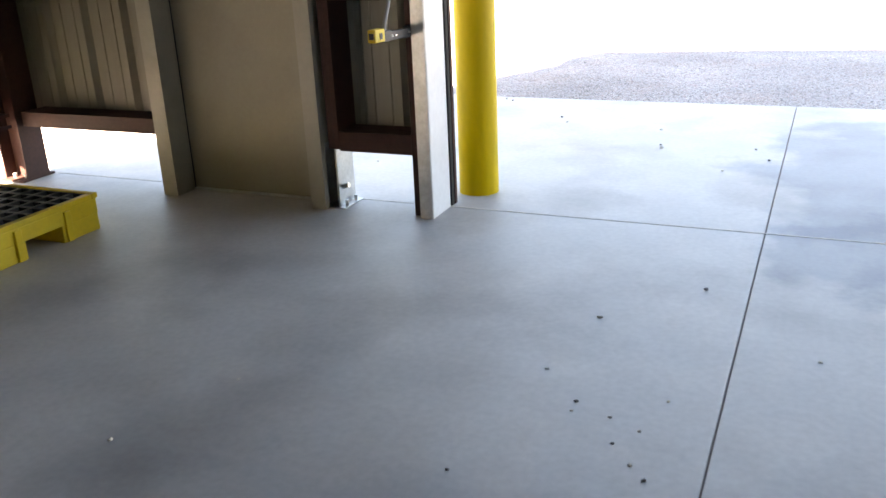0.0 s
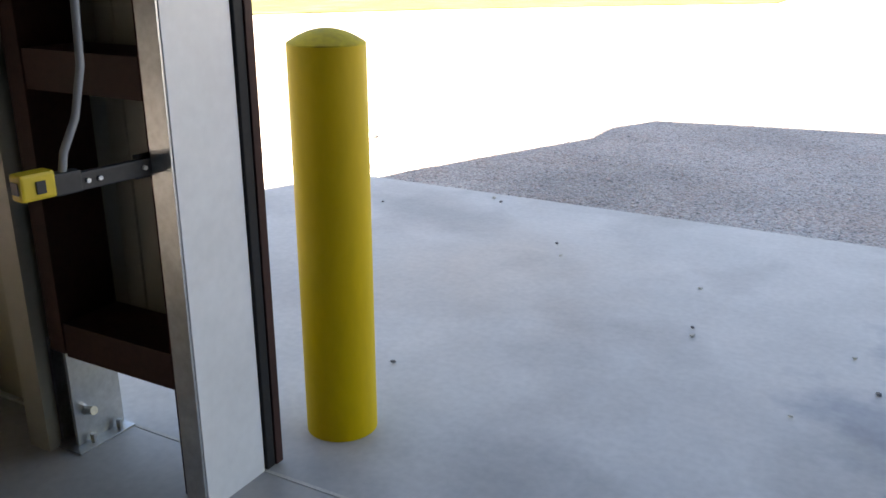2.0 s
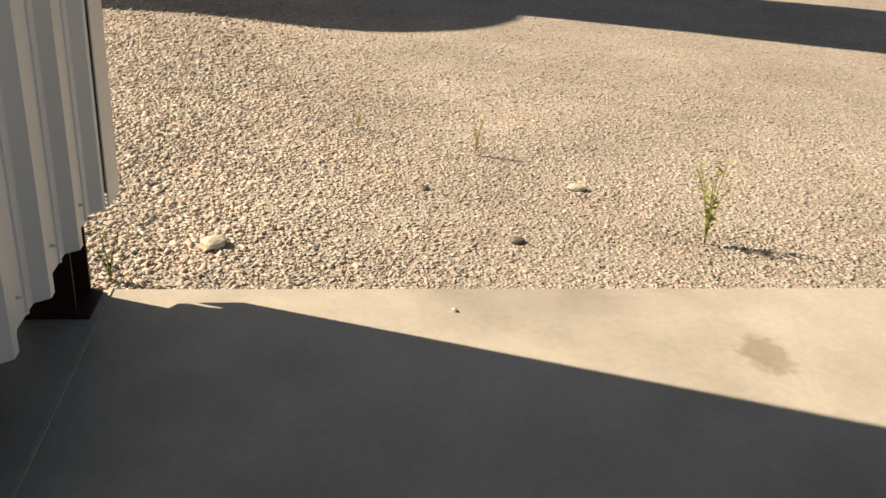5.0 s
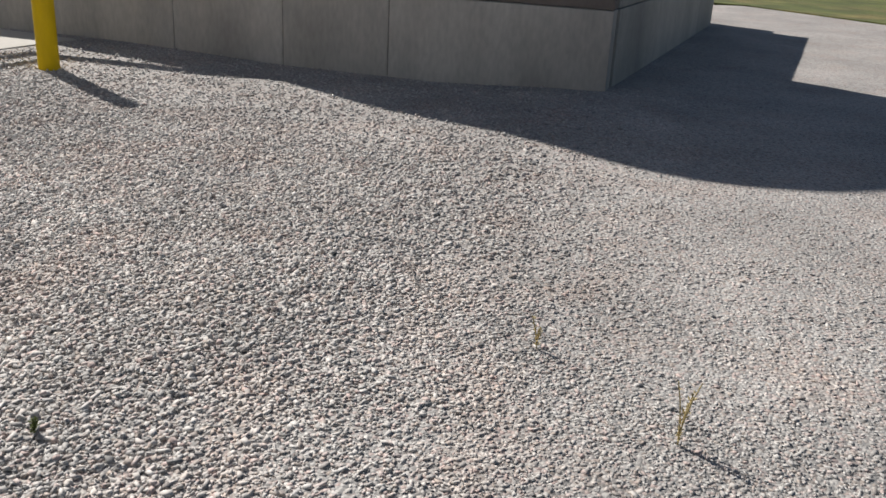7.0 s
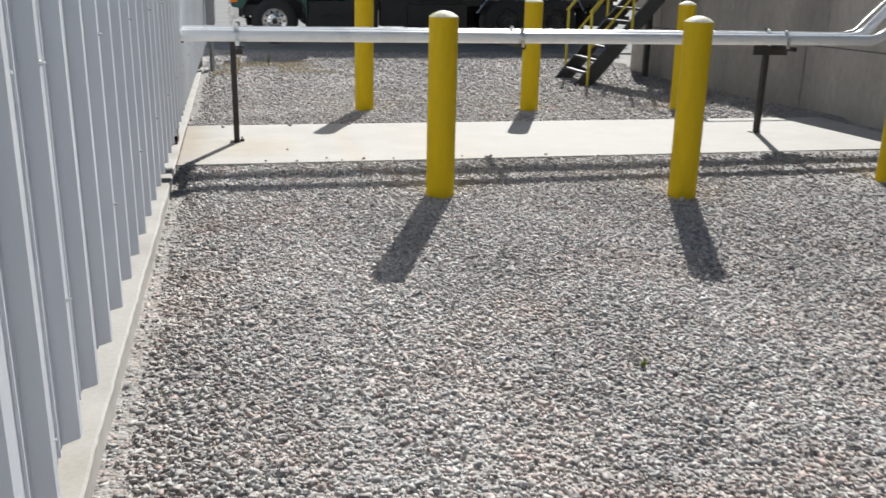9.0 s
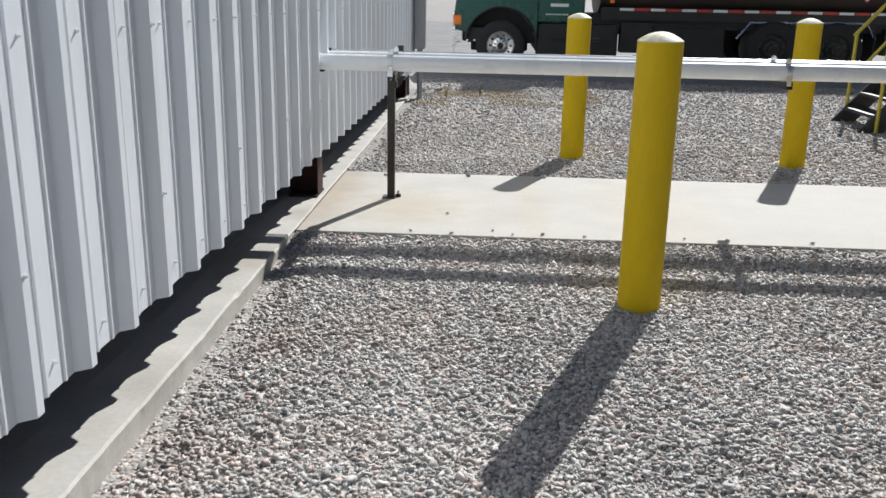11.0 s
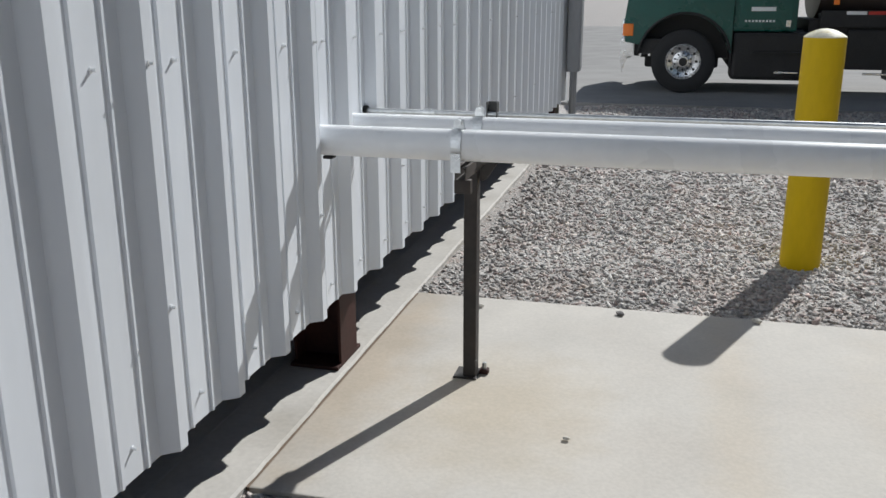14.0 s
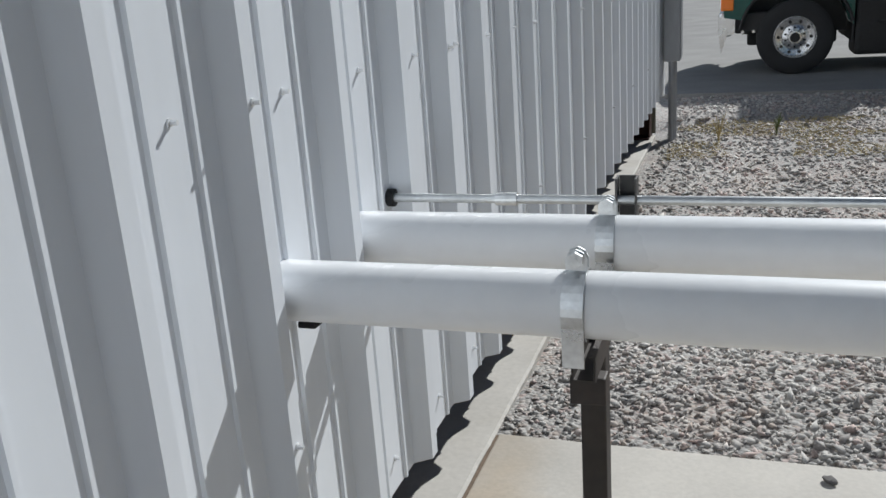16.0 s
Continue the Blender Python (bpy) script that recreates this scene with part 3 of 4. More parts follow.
# frame columns, girts
def column(x, y, along):
    c = thing("steel_column", (x, y, 0), "red oxide primed steel building column on a base plate", "column", "building columns")
    boxed("base_plate", (-0.1, -0.13, 0.001), (0.1, 0.13, 0.016), M_RED, c, 0.002)
    if along == "x":
        boxed("flange", (-0.1, -0.09, 0.016), (-0.088, 0.09, EAVE - 0.2), M_RED, c, 0.002)
        boxed("flange", (0.088, -0.09, 0.016), (0.1, 0.09, EAVE - 0.2), M_RED, c, 0.002)
        boxed("web", (-0.088, -0.005, 0.016), (0.088, 0.005, EAVE - 0.2), M_RED, c, 0.001)
    else:
        boxed("flange", (-0.09, -0.1, 0.016), (0.09, -0.088, EAVE - 0.2), M_RED, c, 0.002)
        boxed("flange", (-0.09, 0.088, 0.016), (0.09, 0.1, EAVE - 0.2), M_RED, c, 0.002)
        boxed("web", (-0.005, -0.088, 0.016), (0.005, 0.088, EAVE - 0.2), M_RED, c, 0.001)
    for dx in (-0.05, 0.05):
        bm_ = bmesh.new()
        rod(bm_, (dx, -0.055, 0.016), (dx, -0.055, 0.04), 0.014, 6)
        part("anchor_bolt", bm_, M_GALV, c)
    return c


column(0.125, -0.15, "x")
column(0.13, -7.36, "x")
column(0.13, BY + 0.15, "x")
column(BX - 0.13, -0.15, "x")
column(BX - 0.13, -7.36, "x")
column(BX - 0.13, BY + 0.15, "x")


def girt(lo, hi, run, open_to, label="red oxide primed steel wall girt"):
    bm_ = channel(bmesh.new(), lo, hi, run, open_to)
    ob = part("wall_girt", bm_, M_RED)
    tagged(ob, label, "girt", "wall girts")
    return ob


for z in (ZB, 1.13, 2.2, 3.1):
    girt((0.005, BY + 0.3, z), (0.2, -7.47, z + 0.09), "y", "+x")
    girt((0.005, -7.25, z), (0.2, -0.26, z + 0.09), "y", "+x")
    girt((0.235, -0.2, z), (1.30, -0.006, z + 0.09), "x", "+y")
    girt((2.525, -0.2, z - 0.03), (2.948, -0.006, z + 0.075), "x", "+y")
    girt((DOOR_R + 0.1, -0.2, z), (BX - 0.25, -0.006, z + 0.09), "x", "+y")
# upright framing beside the doors
for lo, hi, o in (((2.46, -0.205, ZB - 0.02), (2.523, -0.006, 3.6), "-x"), ((2.95, -0.2, 0.0), (2.993, -0.006, 3.6), "+x"), ((1.302, -0.2, ZB), (1.322, -0.006, 3.6), "+x")):
    bm = channel(bmesh.new(), lo, hi, "z", o, 0.005, 0.012)
    tagged(part("door_stud", bm, M_RED), "dark red primed steel upright beside the door", "stud", "door studs")
girt((0.24, -0.2, 2.95), (2.5, -0.006, 3.04), "x", "-y")

# ---- personnel door ----
door = thing("door_1", (0, 0, 0), "closed beige steel personnel door in a cream frame", "door", kind="structure")
DX0, DX1 = 1.425, 2.34
bm = box(bmesh.new(), (DX0 + 0.004, -0.075, 0.012), (DX1 - 0.004, -0.03, 2.09), 0.003)
part("door_leaf", bm, M_DOOR, door)
bm = bmesh.new()
prism(bm, [(1.325, -0.245), (1.325, -0.006), (DX0 + 0.015, -0.006), (DX0 + 0.015, -0.026), (DX0, -0.026), (DX0, -0.245)], "z", 0.0, 2.1)
part("frame_jamb", bm, M_FRAME, door)
bm = bmesh.new()
prism(bm, [(DX1, -0.24), (DX1, -0.026), (DX1 - 0.015, -0.026), (DX1 - 0.015, -0.006), (2.4, -0.006), (2.4, -0.2), (2.43, -0.2), (2.43, -0.24)], "z", 0.0, 2.1)
part("frame_jamb", bm, M_FRAME, door)
boxed("frame_head", (1.325, -0.245, 2.1), (2.43, -0.006, 2.2), M_FRAME, door)
boxed("threshold", (DX0, -0.09, 0.0005), (DX1, -0.01, 0.011), M_GALV, door, 0.002)
boxed("gasket", (DX0 + 0.0005, -0.083, 0.012), (DX0 + 0.0035, -0.076, 2.09), M_RUBBER, door, 0)
boxed("frame_clip", (2.35, -0.255, 1.11), (2.377, -0.241, 1.135), M_RED, door, 0.002)

# galvanised stub beside the door frame
stub = thing("wall_bracket", (2.442, -0.09, 0), "galvanised steel floor bracket bolted to the slab", "bracket")
bm = channel(bmesh.new(), (-0.035, -0.09, 0.006), (0.045, 0.085, ZB - 0.002), "z", "-y", 0.004, 0.012)
part("upright", bm, M_GALV, stub)
boxed("foot", (-0.04, -0.12, 0.0005), (0.09, 0.09, 0.006), M_GALV, stub, 0.001)
for x, y in ((0.065, -0.05), (0.065, 0.05)):
    part("anchor_bolt", rod(bmesh.new(), (x, y, 0.006), (x, y, 0.035), 0.01, 6), M_GALV, stub)
part("clamp_bolt", rod(bmesh.new(), (0.045, -0.05, 0.11), (0.085, -0.05, 0.12), 0.014, 8), M_ZINC, stub)

# ---- roller door opening ----
opening = thing("door_2", (0, 0, 0), "wide open roller door opening with white steel jambs", "door", kind="structure")
for sx, x in ((1, DOOR_L), (-1, DOOR_R)):
    a, b = sorted((x, x - sx * 0.075))
    bm = box(bmesh.new(), (a, -0.232, 0.0005), (b, -0.004, DOOR_TOP), 0.002)
    part("jamb", bm, M_JAMB, opening)
    a, b = sorted((x - sx * 0.072, x - sx * 0.003))
    boxed("jamb_edge", (a, -0.239, 0.001), (b, -0.2325, DOOR_TOP), M_GALV, opening, 0.001)
    a, b = sorted((x + sx * 0.008, x - sx * 0.03))
    boxed("weather_strip", (a, 0.0, 0.004), (b, 0.034, DOOR_TOP), M_RUBBER, opening, 0.004)
    a, b = sorted((x + sx * 0.012, x - sx * 0.02))
    boxed("guide_rail", (a, 0.036, 0.004), (b, 0.066, DOOR_TOP), M_RED, opening, 0.003)
boxed("head", (DOOR_L - 0.07, -0.232, DOOR_TOP + 0.0005), (DOOR_R + 0.07, -0.004, DOOR_TOP + 0.12), M_JAMB, opening, 0.002)
bm = rod(bmesh.new(), (DOOR_L - 0.05, -0.5, DOOR_TOP + 0.28), (DOOR_R + 0.05, -0.5, DOOR_TOP + 0.28), 0.2, 24)
part("door_roll", bm, M_TRIM, opening, "", True)

# ---- photo sensor on the jamb ----
sensor = thing("door_sensor", pose(2.965, -0.275, 0.955, 0, 0, 83), "yellow photo eye sensor on a black bracket with grey conduit", "sensor")
bm = box(bmesh.new(), (-0.15, -0.03, -0.022), (0.07, -0.008, 0.02), 0.004)
part("bracket", bm, M_PLASTIC_K, sensor)
boxed("bracket_plate", (0.005, -0.012, -0.03), (0.062, -0.0075, 0.03), M_PLASTIC_K, sensor, 0.002)
for x in (-0.13, -0.1, 0.02, 0.05):
    part("bolt", rod(bmesh.new(), (x, -0.03, 0.0), (x, -0.037, 0.0), 0.006, 6), M_ZINC, sensor)
bm = box(bmesh.new(), (-0.295, -0.05, -0.016), (-0.215, -0.005, 0.044), 0.007)
housing = part("housing", bm, M_PLASTIC_Y, sensor, "yellow plastic sensor housing")
boxed("lens", (-0.262, -0.0535, -0.002), (-0.24, -0.0505, 0.026), M_PLASTIC_K, housing, 0.002)
boxed("window", (-0.298, -0.042, 0.0), (-0.2955, -0.015, 0.028), M_PLASTIC_K, housing, 0.001)
boxed("connector", (-0.215, -0.042, -0.02), (-0.149, -0.008, 0.03), M_PLASTIC_K, sensor, 0.004)
bm = sweep(bmesh.new(), [(-0.185, -0.025, 0.025), (-0.175, -0.025, 0.07), (-0.135, -0.022, 0.14), (-0.105, -0.02, 0.25), (-0.095, -0.02, 0.45), (-0.1, -0.02, 0.8), (-0.1, -0.02, 1.6)], 0.0095, 10)
part("conduit", bm, M_UTIL, sensor, "grey flexible conduit", True)


# ---- spill pallet ----
def spill_pallet():
    lx, ly, h = 1.25, 1.22, 0.2
    t = thing("spill_pallet", pose(0.165, -2.08, 0.0005), "yellow plastic spill pallet with black grating on the floor", "spill pallet")
    bm_ = bmesh.new()
    # body with fork notches
    box(bm_, (0, 0, 0.09), (lx, ly, h - 0.03), 0.006)
    for y0, y1 in ((0, 0.30), (0.42, 0.745), (0.97, ly)):
        for x0, x1 in ((0, 0.36), (0.48, 0.8), (0.92, lx)):
            box(bm_, (x0 + 0.001, y0 + 0.001, 0), (x1 - 0.001, y1 - 0.001, 0.095), 0.008)
    body = part("basin", bm_, M_PLASTIC_Y, t)
    for y in (0.26, 0.46, 0.70, 1.01):
        boxed("rib", (lx, y - 0.02, 0.004), (lx + 0.014, y + 0.02, h - 0.04), M_PLASTIC_Y, body, 0.004)
    boxed("rim", (-0.004, ly - 0.03, h - 0.03), (lx + 0.008, ly + 0.008, h), M_PLASTIC_Y, t, 0.006)
    boxed("rim", (lx - 0.03, -0.004, h - 0.0295), (lx + 0.0085, ly - 0.031, h - 0.0005), M_PLASTIC_Y, t, 0.006)
    boxed("rim", (-0.004, -0.004, h - 0.0295), (lx - 0.031, 0.03, h - 0.0005), M_PLASTIC_Y, t, 0.006)
    boxed("rim", (-0.0045, 0.031, h - 0.0295), (0.03, ly - 0.031, h - 0.0005), M_PLASTIC_Y, t, 0.006)
    bm_ = bmesh.new()
    n = 13
    for q in range(n + 1):
        x = 0.03 + (lx - 0.06) * q / n
        box(bm_, (x - 0.013, 0.031, h - 0.028), (x + 0.013, ly - 0.031, h - 0.004))
        y = 0.031 + (ly - 0.062) * q / n
        box(bm_, (0.031, y - 0.013, h - 0.027), (lx - 0.031, y + 0.013, h - 0.005))
    part("grating", bm_, M_PLASTIC_K, t, "black plastic grating")
    boxed("sump", (0.035, 0.035, h - 0.07), (lx - 0.035, ly - 0.035, h - 0.035), M_PLASTIC_K, t, 0)


spill_pallet()


# ---- bollards ----
def bollard(x, y, z, h, lean=(0, 0), label="yellow domed steel bollard standing in gravel", r=0.104, cap=None):
    t = thing("bollard", pose(x, y, z, lean[0], lean[1], 0), label, "bollard", "yellow bollards")
    bm_ = lathe(bmesh.new(), [(r, -0.2), (r, h - 0.012), (r * 0.995, h)], 40)
    part("sleeve", bm_, M_YELLOW, t, "", True)
    bm_ = lathe(bmesh.new(), [(r * 1.004, h - 0.004)] + [(r * math.cos(a), h + 0.04 * (1 - math.cos(a) ** 2)) for a in [radians(q) for q in (0, 20, 35, 48, 60, 72, 82)]] + [(0, h + 0.04)], 40)
    part("dome_cap", bm_, cap or M_CAP_PALE, t, "", True)
    return t


bollard(3.106, 0.334, -0.004, 1.205, label="yellow domed bollard on the apron beside the door jamb", r=0.112, cap=M_CAP)
for x, y, lx, ly in ((-1.925, -5.44, 0, 0), (-3.753, -5.19, 0, 0.3), (-5.737, -5.39, 0, -0.5), (-1.9, -9.2, 0, 0), (-3.80, -9.03, 0, 0), (-5.68, -8.98, 0, 0.8)):
    bollard(x, y, GZ if y > -7 else -0.015, 1.262 if y > -7 else 1.225, (lx, ly))

# ---- pipe run ----
PR, PZ = 0.0505, 0.955


def pipe(y, label):
    t = thing("pipe", (0, y, PZ), label, "pipe", "white pipe run")
    bend = [(-6.57 - 0.32 * math.sin(a), 0, 0.32 * (1 - math.cos(a))) for a in [radians(q) for q in (0, 10, 20, 30, 40, 45)]]
    end = bend[-1]
    pts = [(0.15, 0, 0), (-3.2, 0, 0)] + bend + [(end[0] - 1.7, 0, end[2] + 1.7)]
    part("pipe_run", sweep(bmesh.new(), pts, PR, 28), M_PVC, t, "", True)
    boxed("wall_seal", (SIDE_X - 0.052, -0.03, -PR - 0.012), (SIDE_X - 0.02, 0.012, -PR - 0.001), M_RUBBER, t, 0.003)
    return t


pipe(-6.965, "glossy white pipe leaving the steel wall on strut supports")
pipe(-7.275, "glossy white pipe running beside its twin to the tank wall")
cond = thing("conduit", (0, -7.43, 0.995), "thin galvanised conduit beside the white pipes", "conduit")
part("conduit_run", sweep(bmesh.new(), [(0.1, 0, 0), (-6.6, 0, 0), (-6.75, 0, 0.03), (-8.3, 0, 1.5)], 0.0095, 12), M_GALV, cond, "", True)
for x in (-0.27, -3.4):
    part("coupling", rod(bmesh.new(), (x, 0, 0), (x - 0.045, 0, 0), 0.0135, 14), M_ZINC, cond, "", True)
bm = rod(bmesh.new(), (-0.03, 0, 0), (-0.05, 0, 0), 0.019, 14)
part("wall_seal", bm, M_RUBBER, cond)


def pipe_clamp(x, y):
    """A strut strap over one pipe with its ear and bolt."""
    t = thing("pipe_clamp", (x, y, PZ), "zinc plated strap clamp with bolt around a white pipe", "clamp", "pipe clamps")
    R = PR + 0.002
    bm_ = bmesh.new()
    ring = []
    for a in range(-60, 241, 12):
        c, s = math.cos(radians(a)), math.sin(radians(a))
        ring.append([bm_.verts.new((dx, rr * c, rr * s)) for dx, rr in ((-0.016, R), (0.016, R), (0.016, R + 0.003), (-0.016, R + 0.003))])
    for ra, rb in zip(ring, ring[1:]):
        for q in range(4):
            bm_.faces.new((ra[q], ra[(q + 1) % 4], rb[(q + 1) % 4], rb[q]))
    bm_.faces.new(ring[0])
    bm_.faces.new(ring[-1])
    box(bm_, (-0.016, R - 0.004, -PR - 0.03), (0.016, R - 0.001, 0.0), 0.0008)
    part("strap", bm_, M_ZINC, t)
    bm_ = bmesh.new()
    for dy in (-0.009, 0.006):
        tab = [(-0.016, R - 0.001), (0.016, R - 0.001), (0.016, R + 0.018), (0.011, R + 0.029), (0.0, R + 0.034), (-0.011, R + 0.029), (-0.016, R + 0.018)]
        prism(bm_, tab, "y", dy, dy + 0.003)
    part("ear", bm_, M_ZINC, t)
    bm_ = rod(bmesh.new(), (0, -0.022, R + 0.02), (0, 0.02, R + 0.02), 0.0045, 8)
    rod(bm_, (0, 0.009, R + 0.02), (0, 0.018, R + 0.02), 0.012, 6)
    rod(bm_, (0, -0.016, R + 0.02), (0, -0.009, R + 0.02), 0.012, 6)
    part("bolt", bm_, M_ZINC, t)
    return t


def pipe_stand(x, gusset, plate):
    t = thing("pipe_stand", (x, -7.33, -0.005), "dark painted steel pipe stand on the concrete pad", "pipe stand", "pipe stands")
    top = 0.85
    part("post", box(bmesh.new(), (-0.036, -0.028, 0.008), (0.014, 0.028, top + 0.03), 0.004), M_POST, t)
    boxed("base_plate", (-0.04, -0.06, 0.0005), (0.05, 0.04, 0.008), M_POST, t, 0.001)
    bm_ = channel(bmesh.new(), (-0.078, -0.19, top + 0.001), (-0.0425, 0.4, top + 0.042), "y", "+z", 0.003, 0.009)
    part("strut", bm_, M_POST, t)
    if gusset:
        bm_ = bmesh.new()
        prism(bm_, [(-0.042, top), (-0.105, top), (-0.105, top - 0.012), (-0.062, top - 0.075), (-0.042, top - 0.08)], "y", -0.03, 0.005)
        part("gusset", bm_, M_POST, t)
        part("strut_clip", box(bmesh.new(), (-0.09, 0.35, top - 0.045), (-0.036, 0.382, top), 0.003), M_POST, t)
    if plate:
        boxed("head_plate", (-0.2, 0.05, top - 0.06), (0.17, 0.075, top + 0.06), M_POST, t, 0.002)
    part("anchor_clip", box(bmesh.new(), (-0.075, -0.05, 0.0005), (-0.041, -0.02, 0.02), 0.002), M_RED, t)
    part("anchor_bolt", rod(bmesh.new(), (-0.058, -0.035, 0.02), (-0.058, -0.035, 0.045), 0.009, 6), M_GALV, t)
    bm_ = bmesh.new()
    box(bm_, (-0.083, -0.122, top + 0.043), (-0.079, -0.084, top + 0.195), 0.001)
    box(bm_, (-0.046, -0.122, top + 0.043), (-0.042, -0.084, top + 0.195), 0.001)
    box(bm_, (-0.0785, -0.122, top + 0.043), (-0.0465, -0.118, top + 0.195), 0.001)
    part("conduit_bracket", bm_, M_STAIR, t, "dull upright strut bracket holding the conduit")
    return t


pipe_stand(-0.468, True, False)
pipe_stand(-5.69, False, True)
for x in (-0.517, -3.0, -5.66):
    pipe_clamp(x, -6.965)
    pipe_clamp(x, -7.275)
bm = channel(bmesh.new(), (-3.021, -7.5, PZ - PR - 0.048), (-2.979, -6.9, PZ - PR - 0.006), "y", "+z", 0.003, 0.009)
tagged(part("strut_channel", bm, M_POST), "dark steel strut channel strapped under the pipes", "strut")

# ---- utility box and conduits at the far corner ----
ub = thing("utility_box", (-0.09, BY + 0.12, GZ), "grey metal utility box with conduits on the wall corner", "utility box")
boxed("enclosure", (-0.13, -0.1, 0.72), (0.0, 0.12, 2.1), M_UTIL, ub, 0.008)
boxed("enclosure_door", (-0.138, -0.085, 0.75), (-0.131, 0.105, 2.07), M_UTIL, ub, 0.003)
for y, r in ((-0.05, 0.036), (0.035, 0.03), (0.1, 0.018)):
    part("riser", rod(bmesh.new(), (-0.06, y, -0.1), (-0.06, y, 0.721), r, 14), M_UTIL, ub, "", True)

# ---- containment wall ----
wall_c = thing("wall_containment", (0, 0, 0), "grey stained precast concrete block containment wall", "wall", kind="structure")
A, B = Vector((-8.5, -0.26)), Vector((-7.2, -13.1))
COURSE = 0.76


def block_run(p, q, cuts, z0, z1, depth, mat_, inset=0.0):
    d = (q - p).normalized()
    nrm = Vector((d.y, -d.x))
    L = (q - p).length
    pts = [0.0] + [c for c in cuts if 0 < c < L] + [L]
    ang = math.atan2(d.y, d.x)
    for a, b in zip(pts, pts[1:]):
        m = Matrix.Translation((p.x, p.y, 0)) @ Matrix.Rotation(ang, 4, "Z")
        mm = mat_(a) if callable(mat_) else mat_
        part("block", box(bmesh.new(), (a + 0.004, inset - depth, z0 + 0.004), (b - 0.004, inset, z1 - 0.003), 0.012, m), mm, wall_c)


# east face runs from B to A so that its outside lies towards the yard
block_run(A, B, [2.45, 3.75, 5.2, 7.0, 8.8, 10.6, 12.0], GZ - 0.2, 0.76, -0.3, M_BLOCK, 0.0)
block_run(A, B, [2.0, 3.6, 4.9, 6.7, 8.5, 10.3, 12.1], 0.76, 1.4, -0.28, lambda a: M_BLOCK_DARK if a < 1.9 else M_BLOCK, 0.012)
C = Vector((-16.3, -0.24))
off = Vector((-0.02, 0.0))
block_run(C, A + off + Vector((0, 0.02)), [1.8, 3.6, 5.4], GZ - 0.2, 0.76, 0.3, M_BLOCK, 0.0)
block_run(C, A + off + Vector((0, 0.02)), [0.9, 2.7, 4.5], 0.76, 1.4, 0.28, M_BLOCK, -0.012)
D = Vector((-16.3, -13.4))
block_run(D, C - Vector((0, 0.62)), [3, 6, 9], GZ - 0.2, 1.4, -0.6, M_BLOCK, 0.0)
block_run(B - Vector((0.64, 0)), D + Vector((0.64, 0)), [2, 4, 6], GZ - 0.2, 1.4, 0.6, M_BLOCK, 0.0)


def shadow_tank(x, y, r, h):
    t = thing("shadow_tank", (x, y, GZ), "unseen tall white tank added behind the containment wall to cast shadow", "storage tank", "storage tanks")
    prof = [(r, 0.0), (r, h)] + [(r * math.cos(radians(a)), h + r * 0.12 * math.sin(radians(a))) for a in (15, 30, 45, 60, 75)] + [(0, h + r * 0.12)]
    part("shell", lathe(bmesh.new(), prof, 48), M_TANK, t, "", True)


# added out of view; placed and sized so their shadows cross the yard
shadow_tank(-10.35, -2.5, 1.6, 8.3)
shadow_tank(-10.0, -6.2, 1.75, 6.11)


# ---- stair to the containment ----
def stair():
    t = thing("steel_stair", (-5.35, -11.3, -0.015), "dark steel stair with yellow pipe handrails", "stair")
    run, rise = -1.3, 1.53
    for y in (0.0, -0.85):
        bm_ = bmesh.new()
        prism(bm_, [(0.12, 0.0), (-0.16, 0.0), (run - 0.16, rise), (run + 0.1, rise)], "y", y - 0.02, y + 0.02)
        part("stringer", bm_, M_STAIR, t)
    n = 8
    for q in range(1, n + 1):
        f = q / (n + 0.5)
        x, z = run * f, rise * f
        part("tread", box(bmesh.new(), (x - 0.14, -0.829, z - 0.02), (x + 0.12, -0.021, z + 0.015), 0.003), M_STAIR, t)
    for y in (0.03, -0.88):
        bm_ = bmesh.new()
        sweep(bm_, [(-0.05, y, 1.02), (run, y, rise + 0.95)], 0.021, 10)
        part("handrail", bm_, M_RAIL, t, "yellow pipe handrail", True)
        bm_ = bmesh.new()
        sweep(bm_, [(-0.1, y, 0.55), (run, y, rise + 0.48)], 0.018, 10)
        part("midrail", bm_, M_RAIL, t, "yellow pipe midrail", True)
        for f in (0.02, 0.5, 1.0):
            z0 = 0.0 if f < 0.1 else rise * f - 0.05
            part("rail_post", rod(bmesh.new(), (run * f - 0.05, y, z0), (run * f - 0.05, y, rise * f + 1.02), 0.021, 12), M_RAIL, t, "", True)
    # landing on the wall
    part("landing", box(bmesh.new(), (run - 1.3, -1.1, rise - 0.05), (run - 0.1, 0.2, rise), 0.004), M_STAIR, t)
    for x, y in ((run - 1.25, 0.17), (run - 0.15, 0.17), (run - 1.25, -1.07), (run - 0.15, -1.07)):
        part("rail_post", rod(bmesh.new(), (x, y, rise), (x, y, rise + 1.05), 0.021, 12), M_RAIL, t, "", True)
    for z in (0.55, 1.04):
        for y in (0.17, -1.07):
            part("landing_rail", rod(bmesh.new(), (run - 1.25, y, rise + z), (run - 0.15, y, rise + z), 0.02, 12), M_RAIL, t, "", True)
    for x, y in ((run - 0.16, 0.1), (run - 0.16, -1.0)):
        part("leg", box(bmesh.new(), (x - 0.04, y - 0.04, 0.0), (x + 0.04, y + 0.04, rise - 0.05), 0.003), M_STAIR, t)


stair()


